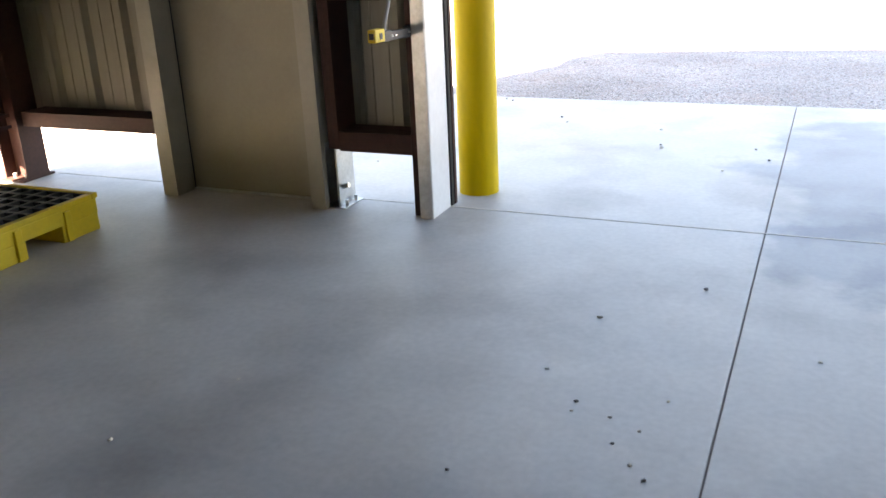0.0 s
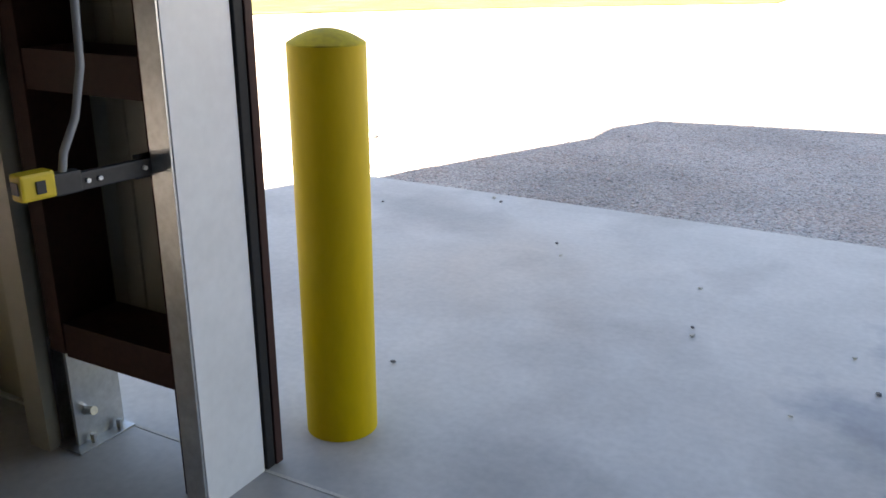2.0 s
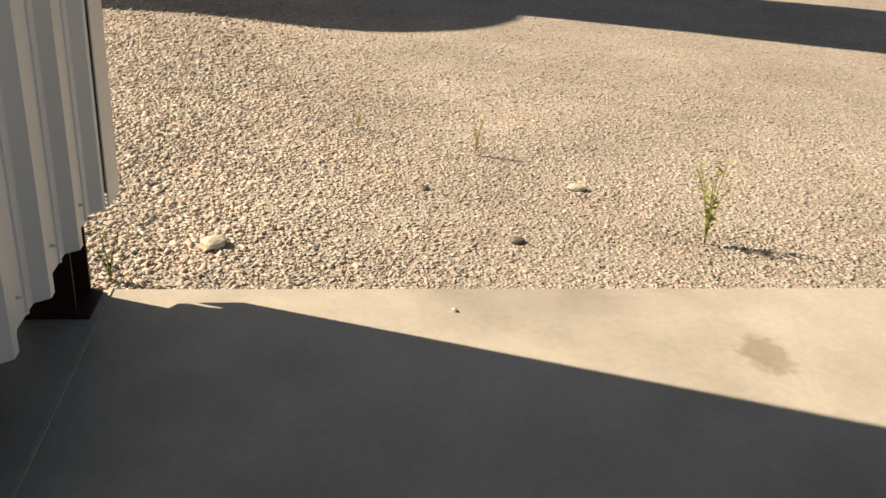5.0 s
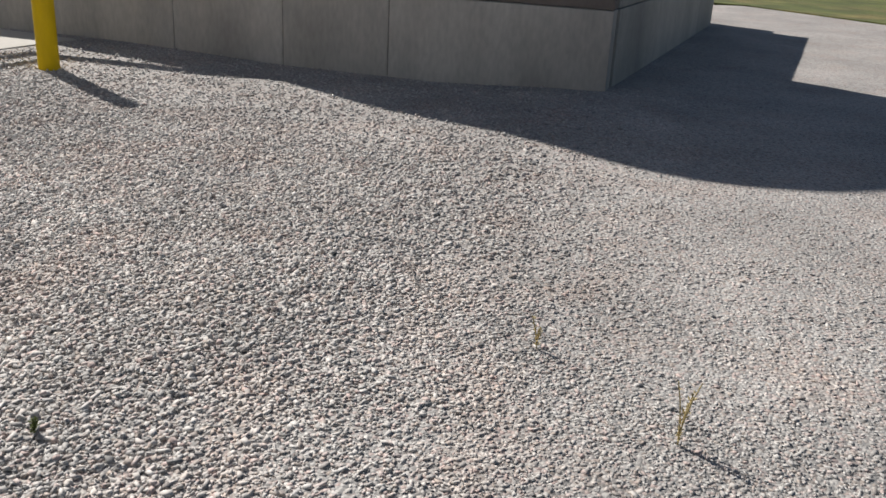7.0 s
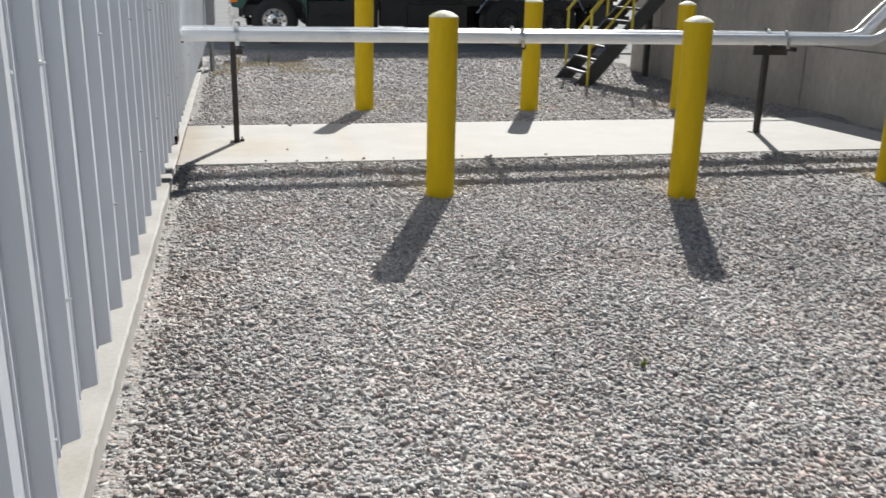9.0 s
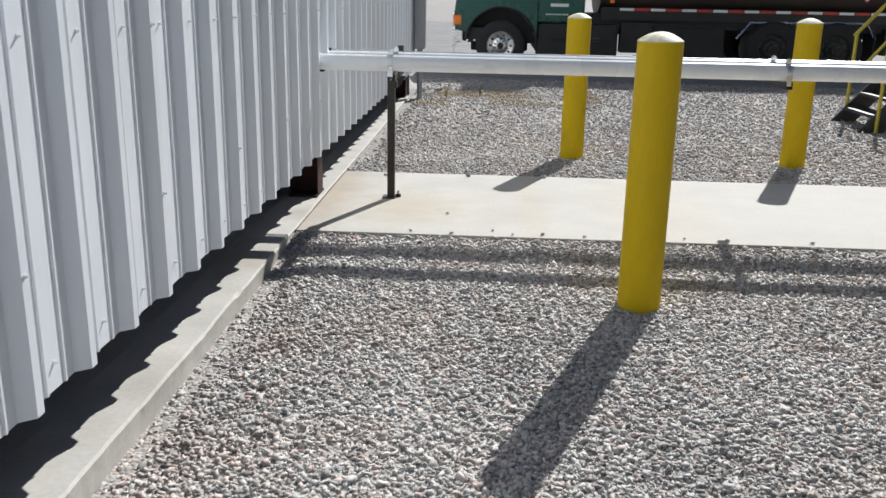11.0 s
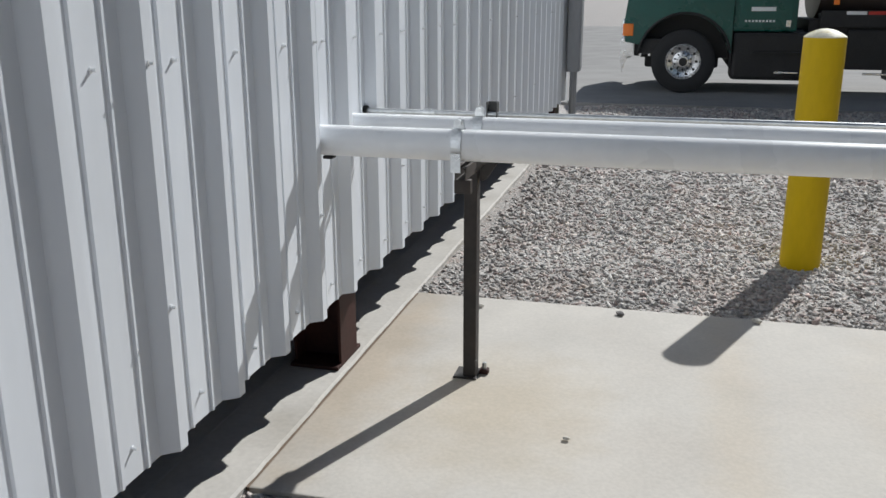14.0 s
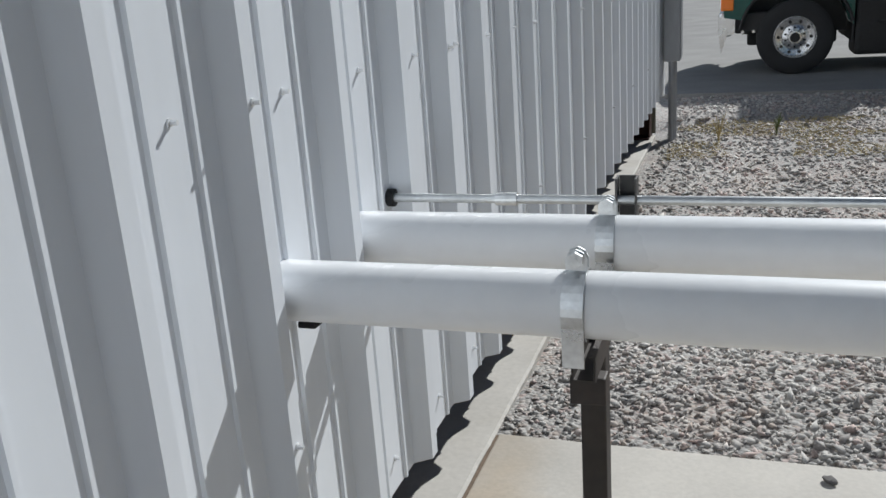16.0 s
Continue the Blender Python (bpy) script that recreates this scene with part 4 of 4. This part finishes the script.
# ---- tank truck ----
def wheel(parent, x, y, z, r, w, side, rim_mat=None):
    prof = [(r * 0.56, -w / 2), (r * 0.7, -w * 0.52), (r * 0.93, -w * 0.5), (r, -w * 0.4), (r, w * 0.4), (r * 0.93, w * 0.5), (r * 0.7, w * 0.52), (r * 0.56, w / 2)]
    m = Matrix.Translation((x, y, z)) @ Matrix.Rotation(radians(90), 4, "X")
    b = lathe(bmesh.new(), prof, 40)
    bmesh.ops.transform(b, matrix=m, verts=b.verts)
    ty = part("tyre", b, M_TYRE, parent, "black tyre", True)
    s = side
    b = lathe(bmesh.new(), [(r * 0.565, s * w * 0.5), (r * 0.53, s * w * 0.44), (r * 0.5, s * w * 0.3), (r * 0.36, s * w * 0.26), (r * 0.3, s * w * 0.36), (r * 0.2, s * w * 0.38), (r * 0.17, s * w * 0.62), (0, s * w * 0.64)], 40)
    bmesh.ops.transform(b, matrix=m, verts=b.verts)
    rim = part("rim", b, rim_mat or M_ALLOY, ty, "dark steel rim" if rim_mat else "polished alloy rim", True)
    for q in range(10):
        a = 2 * math.pi * q / 10
        b = rod(bmesh.new(), (r * 0.42 * math.cos(a), r * 0.42 * math.sin(a), s * w * 0.27), (r * 0.42 * math.cos(a), r * 0.42 * math.sin(a), s * w * 0.32), r * 0.045, 10)
        bmesh.ops.transform(b, matrix=m, verts=b.verts)
        part("vent_hole", b, M_CHASSIS, rim)
        a += 0.31
        b = rod(bmesh.new(), (r * 0.26 * math.cos(a), r * 0.26 * math.sin(a), s * w * 0.36), (r * 0.26 * math.cos(a), r * 0.26 * math.sin(a), s * w * 0.46), r * 0.03, 6)
        bmesh.ops.transform(b, matrix=m, verts=b.verts)
        part("lug_nut", b, M_CHASSIS, rim)
    b = rod(bmesh.new(), (0, 0, s * w * 0.62), (0, 0, s * w * 0.7), r * 0.13, 16)
    bmesh.ops.transform(b, matrix=m, verts=b.verts)
    part("hub", b, M_CHASSIS, rim)


def truck():
    t = thing("tank_truck", Matrix.Translation((-1.28, -17.0, ROAD_Z)) @ Matrix.Scale(0.88, 4), "green conventional cab tank truck parked on the gravel", "truck")
    # x forward is +x, near side is y = 0, far side y = -2.45
    wheel(t, 0.0, -0.17, 0.485, 0.485, 0.3, -1)
    wheel(t, 0.0, -2.28, 0.485, 0.485, 0.3, 1)
    # rear rims take a dark material instead of polished alloy
    for x in (-5.3, -6.5):
        wheel(t, x, -0.3, 0.53, 0.53, 0.55, -1, M_STAIR)
        wheel(t, x, -2.15, 0.53, 0.53, 0.55, 1, M_STAIR)
    # hood and fender: outline with the wheel arch cut out
    arch = [(0.68 * math.cos(radians(a)), 0.52 + 0.68 * math.sin(radians(a))) for a in range(0, 181, 12)]
    outline = [(0.9, 0.78), (0.93, 1.05), (0.88, 1.45), (0.6, 1.78), (-0.7, 1.95), (-0.7, 0.62)] + [p for p in reversed(arch) if p[1] > 0.6] + [(0.68, 0.74)]
    for y0, y1, nm in ((-0.5, 0.02, "fender"), (-2.47, -1.95, "fender")):
        b = bmesh.new()
        prism(b, outline, "y", y0, y1)
        part(nm, b, M_GREEN, t, "green painted fender")
    b = bmesh.new()
    prism(b, [(0.86, 0.85), (0.86, 1.5), (0.55, 1.85), (-0.7, 2.0), (-0.7, 0.85)], "y", -1.949, -0.501)
    lin = [(0.67 * math.cos(radians(a)), 0.52 + 0.67 * math.sin(radians(a))) for a in range(0, 181, 12)]
    well = prism(bmesh.new(), lin, "y", -0.498, -0.47)
    part("wheel_well", well, M_CHASSIS, t)
    part("hood", b, M_GREEN, t, "green painted hood")
    b = bmesh.new()
    lip = [(0.70 * math.cos(radians(a)), 0.52 + 0.70 * math.sin(radians(a))) for a in range(8, 173, 8)]
    sweep(b, [(x, 0.025, z) for x, z in lip], 0.02, 8)
    part("arch_lip", b, M_CHASSIS, t, "", True)
    b = box(bmesh.new(), (-1.62, -2.43, 0.95), (-0.701, -0.02, 2.75), 0.03)
    part("cab", b, M_GREEN, t, "green painted cab")
    b = box(bmesh.new(), (-1.55, -0.021, 1.0), (-0.78, -0.005, 1.9), 0.006)
    part("cab_door", b, M_GREEN, t)
    for q in range(9):
        boxed("lettering_bar", (-1.3 + q * 0.05, -0.0045, 1.09), (-1.268 + q * 0.05, -0.002, 1.12), M_TAPE_W, t, 0)
    boxed("name_plate", (-1.3, -0.0045, 1.25), (-0.95, -0.002, 1.31), M_TAPE_W, t, 0)
    # near tank reaches low to cover bright ground where shade belongs
    boxed("fuel_tank", (-2.3, -0.75, 0.22), (-0.72, -0.04, 0.94), M_CHASSIS, t, 0.06)
    boxed("fuel_tank", (-2.3, -2.4, 0.34), (-0.72, -1.7, 0.94), M_CHASSIS, t, 0.06)
    boxed("front_axle_beam", (-0.55, -2.0, 0.36), (0.6, -0.5, 0.8), M_CHASSIS, t, 0.04)
    boxed("mudguard", (-0.715, -2.4, 0.4), (-0.69, -0.05, 1.0), M_CHASSIS, t, 0.004)
    boxed("battery_box", (-2.95, -0.4, 0.4), (-2.35, -0.06, 0.98), M_CHASSIS, t, 0.02)
    boxed("step", (-2.1, -0.04, 0.62), (-1.0, 0.03, 0.65), M_CHASSIS, t, 0.005)
    b = box(bmesh.new(), (0.8, -2.4, 0.52), (0.98, -0.1, 0.84), 0.05)
    part("bumper", b, M_ALLOY, t, "bright metal bumper")
    b = bmesh.new()
    prism(b, [(0.98, 0.8), (0.78, 0.82), (0.76, 0.56), (0.86, 0.55), (0.93, 0.3), (0.97, 0.55)], "y", -0.03, 0.012)
    part("bumper_corner", b, M_ALLOY, t, "bent bright metal bumper end")
    boxed("bumper_bracket", (0.35, -0.3, 0.56), (0.76, -0.06, 0.83), M_CHASSIS, t, 0.03)
    for x in (0.66, 0.52):
        part("bracket_bolt", rod(bmesh.new(), (x, -0.06, 0.58), (x, -0.045, 0.58), 0.022, 6), M_ALLOY, t)
    b = box(bmesh.new(), (0.78, -0.06, 0.87), (0.945, 0.035, 1.06), 0.02)
    part("turn_lamp", b, M_ORANGE, t, "orange turn signal lens")
    boxed("headlamp", (0.9, -0.45, 0.9), (0.96, -0.1, 1.12), M_ALLOY, t, 0.02)
    for y in (-0.85, -1.6):
        boxed("frame_rail", (-8.2, y - 0.05, 0.72), (0.7, y + 0.05, 0.98), M_CHASSIS, t, 0.006)
    for x in (0.0, -5.3, -6.5):
        part("axle", rod(bmesh.new(), (x, -2.1, 0.53), (x, -0.3, 0.53), 0.08, 12), M_CHASSIS, t)
    # tanker body
    b = bmesh.new()
    n = 40
    ring = [(1.2 * math.cos(2 * math.pi * q / n) - 1.22, 0.85 * math.sin(2 * math.pi * q / n) + 1.95) for q in range(n)]
    prism(b, ring, "x", -8.1, -1.95)
    part("tank", b, M_TANKER, t, "dark brown tank barrel", True)
    boxed("catwalk", (-8.05, -0.42, 1.14), (-1.95, -0.1, 1.22), M_CHASSIS, t, 0.01)
    boxed("valance", (-8.05, -0.12, 1.02), (-1.95, -0.085, 1.26), M_CHASSIS, t, 0.006)
    # tray and tool box carried low to black out the shaded gap
    boxed("hose_tray", (-4.1, -0.5, 0.62), (-2.5, -0.12, 0.95), M_CHASSIS, t, 0.015)
    boxed("tool_box", (-4.35, -0.55, 0.24), (-2.97, -0.05, 0.9), M_CHASSIS, t, 0.02)
    boxed("valve_cover", (-1.95, -0.035, 0.6), (-1.8, -0.02, 0.68), M_STAIR, t, 0.004)
    for x in (-1.35, -2.6):
        boxed("step_edge", (x - 0.34, -0.02, 0.33), (x, 0.035, 0.36), M_ALLOY, t, 0.004, "bright metal step edge")
    boxed("cab_reflector", (-1.53, -0.004, 1.02), (-1.46, 0.004, 1.12), M_ALLOY, t, 0.003)
    boxed("rear_light", (-2.18, -0.06, 1.34), (-2.1, -0.03, 1.5), M_ORANGE, t, 0.004)
    boxed("pump_box", (-2.3, -1.4, 0.4), (-1.7, -0.5, 0.95), M_CHASSIS, t, 0.02)
    # added black slab, standing in for the shade under the tank
    boxed("gap_blocker", (-8.0, -1.9, 0.86), (-1.8, -0.2, 1.13), M_CHASSIS, t, 0.01)
    boxed("tool_box", (-8.1, -0.55, 0.45), (-7.4, -0.05, 0.95), M_CHASSIS, t, 0.02)
    for q in range(18):
        x = -2.3 - q * 0.3
        boxed("reflective_tape", (x - 0.28, -0.0846, 1.2), (x, -0.0815, 1.25), M_TAPE_R if q % 2 else M_TAPE_W, t, 0)
    b = bmesh.new()
    sweep(b, [(-4.6, -0.1, 0.72), (-4.83, -0.1, 1.02), (-7.05, -0.1, 1.05), (-7.25, -0.1, 0.75)], 0.028, 8)
    part("fender_rail", b, M_ALLOY, t, "bright metal wheel guard rail", True)
    b = box(bmesh.new(), (-0.13, -0.004, -0.13), (0.13, 0.0, 0.13), 0, Matrix.Translation((-6.95, 0.0, 1.62)) @ Matrix.Rotation(radians(45), 4, "Y"))
    placard = part("placard", b, M_TAPE_R, t, "red diamond warning placard")
    b = box(bmesh.new(), (-0.112, 0.0005, -0.112), (0.112, 0.002, 0.112), 0, Matrix.Translation((-6.95, 0.0, 1.62)) @ Matrix.Rotation(radians(45), 4, "Y"))
    part("placard_face", b, M_TAPE_W, placard)
    b = box(bmesh.new(), (-0.095, 0.0025, -0.095), (0.095, 0.004, 0.095), 0, Matrix.Translation((-6.95, 0.0, 1.62)) @ Matrix.Rotation(radians(45), 4, "Y"))
    part("placard_field", b, M_TAPE_R, placard)
    boxed("rear_bumper", (-8.35, -2.4, 0.5), (-8.2, 0.0, 0.7), M_CHASSIS, t, 0.01)
    boxed("mudflap", (-7.22, -0.58, 0.2), (-7.2, -0.02, 0.9), M_TYRE, t, 0.004)


truck()


# ---- weeds, rocks, stick ----
def weed(x, y, h, mat_, label, n=5, seed=1, leaf=0.03):
    rnd = random.Random(seed)
    t = thing("weed", (x, y, ground_z(x, y)), label, "weed", "weeds")
    for q in range(n):
        a, ln = rnd.uniform(0, 6.28), rnd.uniform(0.1, 0.32)
        hh = h * rnd.uniform(0.55, 1.0)
        pts = [(math.cos(a) * ln * h * f * f * 0.8, math.sin(a) * ln * h * f * f * 0.8, hh * f) for f in (0, 0.35, 0.7, 1)]
        b = sweep(bmesh.new(), pts, 0.0025, 5)
        st = part("stem", b, mat_, t)
        if leaf:
            b = bmesh.new()
            for k in range(9):
                f = rnd.uniform(0.15, 1.0)
                p = Vector((math.cos(a) * ln * h * f * f * 0.8, math.sin(a) * ln * h * f * f * 0.8, hh * f))
                d = Vector((rnd.uniform(-1, 1), rnd.uniform(-1, 1), rnd.uniform(0.1, 0.8))).normalized()
                s = d.cross(Vector((0, 0, 1))).normalized() * leaf * 0.22
                ll = leaf * rnd.uniform(0.6, 1.2)
                up = d.cross(s).normalized() * 0.002
                vs = [b.verts.new(p), b.verts.new(p + d * ll * 0.5 + s + up), b.verts.new(p + d * ll), b.verts.new(p + d * ll * 0.5 - s + up)]
                b.faces.new(vs)
            part("leaves", b, mat_, st)
    return t


weed(-0.54, 2.46, 0.42, M_SPRIG, "thin yellow-green weed growing from sunlit gravel", 6, 3, 0.045)
weed(-0.2, -0.05, 0.2, M_WEED, "small green weed at the building corner", 4, 5)
weed(-1.75, 1.6, 0.24, M_DRY, "dry straw coloured weed in the gravel", 5, 7, 0.02)
weed(-2.2, 0.95, 0.15, M_DRY, "dry straw coloured weed in the gravel", 4, 9, 0.02)
weed(-2.17, -2.49, 0.05, M_SPRIG, "small green weed in the gravel", 6, 11, 0.018)
weed(-0.82, -0.33, 0.08, M_WEED, "small green weed in the gravel", 6, 13, 0.02)
weed(-0.55, -13.2, 0.25, M_DRY, "dry grass tuft beside the far building corner", 12, 17, 0.02)
weed(-1.0, -13.4, 0.2, M_WEED, "green grass tuft beside the far building corner", 12, 19, 0.02)


def rock(x, y, r, seed, label="pale broken stone lying on the gravel", m=None, squash=0.6):
    rnd = random.Random(seed)
    b = bmesh.new()
    bmesh.ops.create_icosphere(b, subdivisions=2, radius=r)
    for v in b.verts:
        nn = noise.noise(v.co * (1.4 / r) + Vector((seed, seed, seed)))
        v.co *= 1 + 0.35 * nn
        v.co.z *= squash
        v.co.x *= 1.35
    b.transform(Matrix.Rotation(rnd.uniform(0, 6), 4, "Z"))
    ob = part("stone", b, m or M_ROCK)
    ob.location = (x, y, GZ + r * squash * 0.6)
    return tagged(ob, label, "stone", "loose stones")


rock(-0.5, 0.3, 0.047, 2)
rock(-0.561, 1.6, 0.026, 8, "small dark stone lying on the gravel", M_WOOD)
rock(-1.2, 1.255, 0.022, 9, "small dark stone lying on the gravel", M_WOOD)
rock(-1.227, 2.05, 0.038, 3)
rock(0.69, 3.57, 0.03, 4)
rock(0.47, 4.45, 0.05, 6)
for q, (x, y, r) in enumerate(((3.01, 2.38, 0.009), (3.1, 2.21, 0.008), (1.69, 2.38, 0.008), (1.78, 2.62, 0.008), (1.88, 1.96, 0.01), (2.33, 3.03, 0.012), (2.41, 2.96, 0.01), (3.82, 2.09, 0.009), (3.92, 1.56, 0.01), (3.01, 0.79, 0.008), (2.22, 0.79, 0.007), (0.17, 1.22, 0.009), (4.25, -1.8, 0.006), (4.25, -1.86, 0.005), (4.37, -1.86, 0.006), (4.41, -2.0, 0.005), (4.48, -2.09, 0.007), (4.47, -1.91, 0.005), (4.53, -2.15, 0.006), (4.52, -1.71, 0.005), (4.95, -1.29, 0.006), (4.6, 1.38, 0.009), (4.5, 1.65, 0.008), (4.36, 1.08, 0.007), (3.9, 1.64, 0.008), (3.13, -2.03, 0.007), (2.98, -2.48, 0.008), (4.51, -0.77, 0.009), (4.17, -1.16, 0.009), (4.1, -1.62, 0.005), (4.01, -2.28, 0.005), (-1.2, -6.5, 0.01), (-0.9, -6.9, 0.01), (-1.5, -6.44, 0.011), (-2.1, -6.43, 0.012), (-2.6, -6.43, 0.014), (-0.7, -6.43, 0.009), (-0.95, -6.41, 0.012), (-1.75, -6.42, 0.01), (-2.35, -6.45, 0.008), (-1.32, -6.42, 0.008), (-3.1, -6.44, 0.012), (-1.0, -8.15, 0.016), (-1.6, -8.2, 0.018), (-0.35, -8.1, 0.015))):
    ob = rock(x, y, r, 20 + q, "small loose pebble on the concrete", M_WOOD if q % 3 == 0 else M_ROCK)
    ob.location.z = 0.0 + r * 0.35

b = sweep(bmesh.new(), [(0, 0, 0), (-0.11, 0.036, 0.005), (-0.216, 0.065, 0.0)], 0.012, 8)
st = part("stick", b, M_WOOD)
st.location = (-1.351, -1.386, ground_z(-1.35, -1.38) + 0.014)
tw = part("twig", sweep(bmesh.new(), [(0, 0, 0), (0.12, 0.14, 0.012), (0.26, 0.23, 0.006), (0.4, 0.37, 0.0)], 0.0032, 6), M_WOOD)
tw.location = (-2.82, 0.0, ground_z(-2.8, 0.0) + 0.012)
tagged(tw, "thin dry twig lying on gravel", "twig")
tagged(st, "grey weathered stick lying on gravel", "stick")


# ---- gravel stones ----
WALKED = [(0.6, 1.9), (-0.3, 1.2), (-0.7, 0.2), (-1.3, -2.2), (-1.3, -4.0), (-1.0, -5.6)]


def bare(x, y):
    """True where no gravel lies: slabs, pad, walls."""
    if x > (-0.012 if y < 0 else -0.03) and y < 3.15:
        return True
    if -7.19 < x and -8.255 < y < -6.365:
        return True
    return x < A.x + (A.y - y) * 0.1012 and y < A.y


CUBE = np.array([(-1, -1, -1), (1, -1, -1), (1, 1, -1), (-1, 1, -1), (-1, -1, 1), (1, -1, 1), (1, 1, 1), (-1, 1, 1)]) * 0.72
CUBE_FACES = np.array([(0, 3, 2, 1), (4, 5, 6, 7), (0, 1, 5, 4), (1, 2, 6, 5), (2, 3, 7, 6), (3, 0, 4, 7)])
OCTA = np.array([(1, 0, 0), (-1, 0, 0), (0, 1, 0), (0, -1, 0), (0, 0, 1), (0, 0, -1)]) * 1.05
OCTA_FACES = np.array([(0, 2, 4), (2, 1, 4), (1, 3, 4), (3, 0, 4), (2, 0, 5), (1, 2, 5), (3, 1, 5), (0, 3, 5)])


def scatter(name, x0, x1, y0, y1, per_m2, size, seed, near, far, thin, hull, hull_faces):
    """Crushed stones strewn over a field, between two distances from the walked line and thinning out past them."""
    rg = np.random.default_rng(seed)
    n = int((x1 - x0) * (y1 - y0) * per_m2)
    px, py = rg.uniform(x0, x1, n), rg.uniform(y0, y1, n)
    d = np.full(n, 99.0)
    for (ax, ay), (bx, by) in zip(WALKED, WALKED[1:]):
        ux, uy = bx - ax, by - ay
        f = np.clip(((px - ax) * ux + (py - ay) * uy) / (ux * ux + uy * uy), 0, 1)
        d = np.minimum(d, np.hypot(px - ax - f * ux, py - ay - f * uy))
    ok = (d > near + rg.normal(0, 0.2, n)) & (rg.uniform(0, 1, n) < np.exp(-np.maximum(0, d - far) / thin))
    px, py, d = px[ok], py[ok], d[ok]
    ok = np.array([not bare(a, b) for a, b in zip(px, py)])
    px, py, d = px[ok], py[ok], d[ok]
    n = len(px)
    packed = np.clip((py + 0.2) / 1.6, 0, 1)
    s = size * rg.lognormal(0.0, 0.3, n).clip(0.45, 1.9) * (1 - 0.28 * packed)
    sc = np.stack([s * rg.uniform(1.0, 1.9, n), s * rg.uniform(0.65, 1.05, n), s * rg.uniform(0.42, 0.8, n) * (1 - 0.4 * packed)], 1)
    k = len(hull)
    v = (hull[None] + rg.uniform(-0.34, 0.34, (n, k, 3))) * sc[:, None, :]
    az, tl = rg.uniform(0, 6.283, n), rg.normal(0, 0.5, n) * (1 - 0.7 * packed)
    c, sn = np.cos(tl)[:, None], np.sin(tl)[:, None]
    x, z = v[:, :, 0] * c - v[:, :, 2] * sn, v[:, :, 0] * sn + v[:, :, 2] * c
    y = v[:, :, 1]
    c, sn = np.cos(az)[:, None], np.sin(az)[:, None]
    x, y = x * c - y * sn, x * sn + y * c
    gz = np.array([ground_z(a, b) for a, b in zip(px, py)])
    lift = s * (rg.uniform(-0.1, 0.55, n) * (1 - 0.5 * packed) - 0.1 * packed)
    pts = np.stack([x + px[:, None], y + py[:, None], z + (gz + lift)[:, None]], 2).reshape(-1, 3)
    w = hull_faces.shape[1]
    faces = (hull_faces[None] + (np.arange(n) * k)[:, None, None]).reshape(-1, w)
    me = bpy.data.meshes.new(name)
    me.vertices.add(len(pts))
    me.vertices.foreach_set("co", pts.astype(np.float32).ravel())
    me.loops.add(len(faces) * w)
    me.loops.foreach_set("vertex_index", faces.astype(np.int32).ravel())
    me.polygons.add(len(faces))
    me.polygons.foreach_set("loop_start", (np.arange(len(faces)) * w).astype(np.int32))
    me.update()
    me.validate()
    ob = link(name, me, M_STONE)
    return tagged(ob, "loose grey and pinkish crushed stones", "gravel", kind="stuff")


scatter("gravel_bed", -4.5, 3.0, -7.5, 5.0, 5200, 0.0081, 1, -1.0, 1.45, 0.45, CUBE, CUBE_FACES)
scatter("gravel_bed", -8.5, 8.5, -12.0, 7.5, 2050, 0.0104, 2, 1.35, 3.3, 1.5, OCTA, OCTA_FACES)
scatter("gravel_bed", -7.2, -0.05, -15.5, -8.3, 600, 0.0135, 3, 3.8, 99.0, 1.0, OCTA, OCTA_FACES)


def straw(name, x0, x1, y0, y1, n, seed, label):
    """Short dry blades strewn on the gravel."""
    rnd = random.Random(seed)
    verts, faces = [], []
    for q in range(n):
        x, y = rnd.uniform(x0, x1), rnd.uniform(y0, y1)
        if noise.noise(Vector((x * 1.7, y * 1.7, 9))) < -0.05:
            continue
        a, h, w = rnd.uniform(0, 6.28), rnd.uniform(0.006, 0.035), rnd.uniform(0.003, 0.006)
        lean = rnd.uniform(1.2, 3.5)
        dx, dy = math.cos(a), math.sin(a)
        z = ground_z(x, y) + 0.005
        k = len(verts)
        verts += [(x - dy * w, y + dx * w, z), (x + dy * w, y - dx * w, z), (x + dx * h * lean, y + dy * h * lean, z + h), (x, y, z + 0.006)]
        faces += [(k, k + 1, k + 2), (k + 1, k + 3, k + 2), (k + 3, k, k + 2), (k, k + 3, k + 1)]
    me = bpy.data.meshes.new(name)
    me.from_pydata(verts, [], faces)
    return tagged(link(name, me, M_DRY), label, "grass", kind="stuff")


straw("dry_grass", -2.6, -0.15, -14.2, -12.6, 3200, 4, "dry straw and thin grass over the gravel edge")
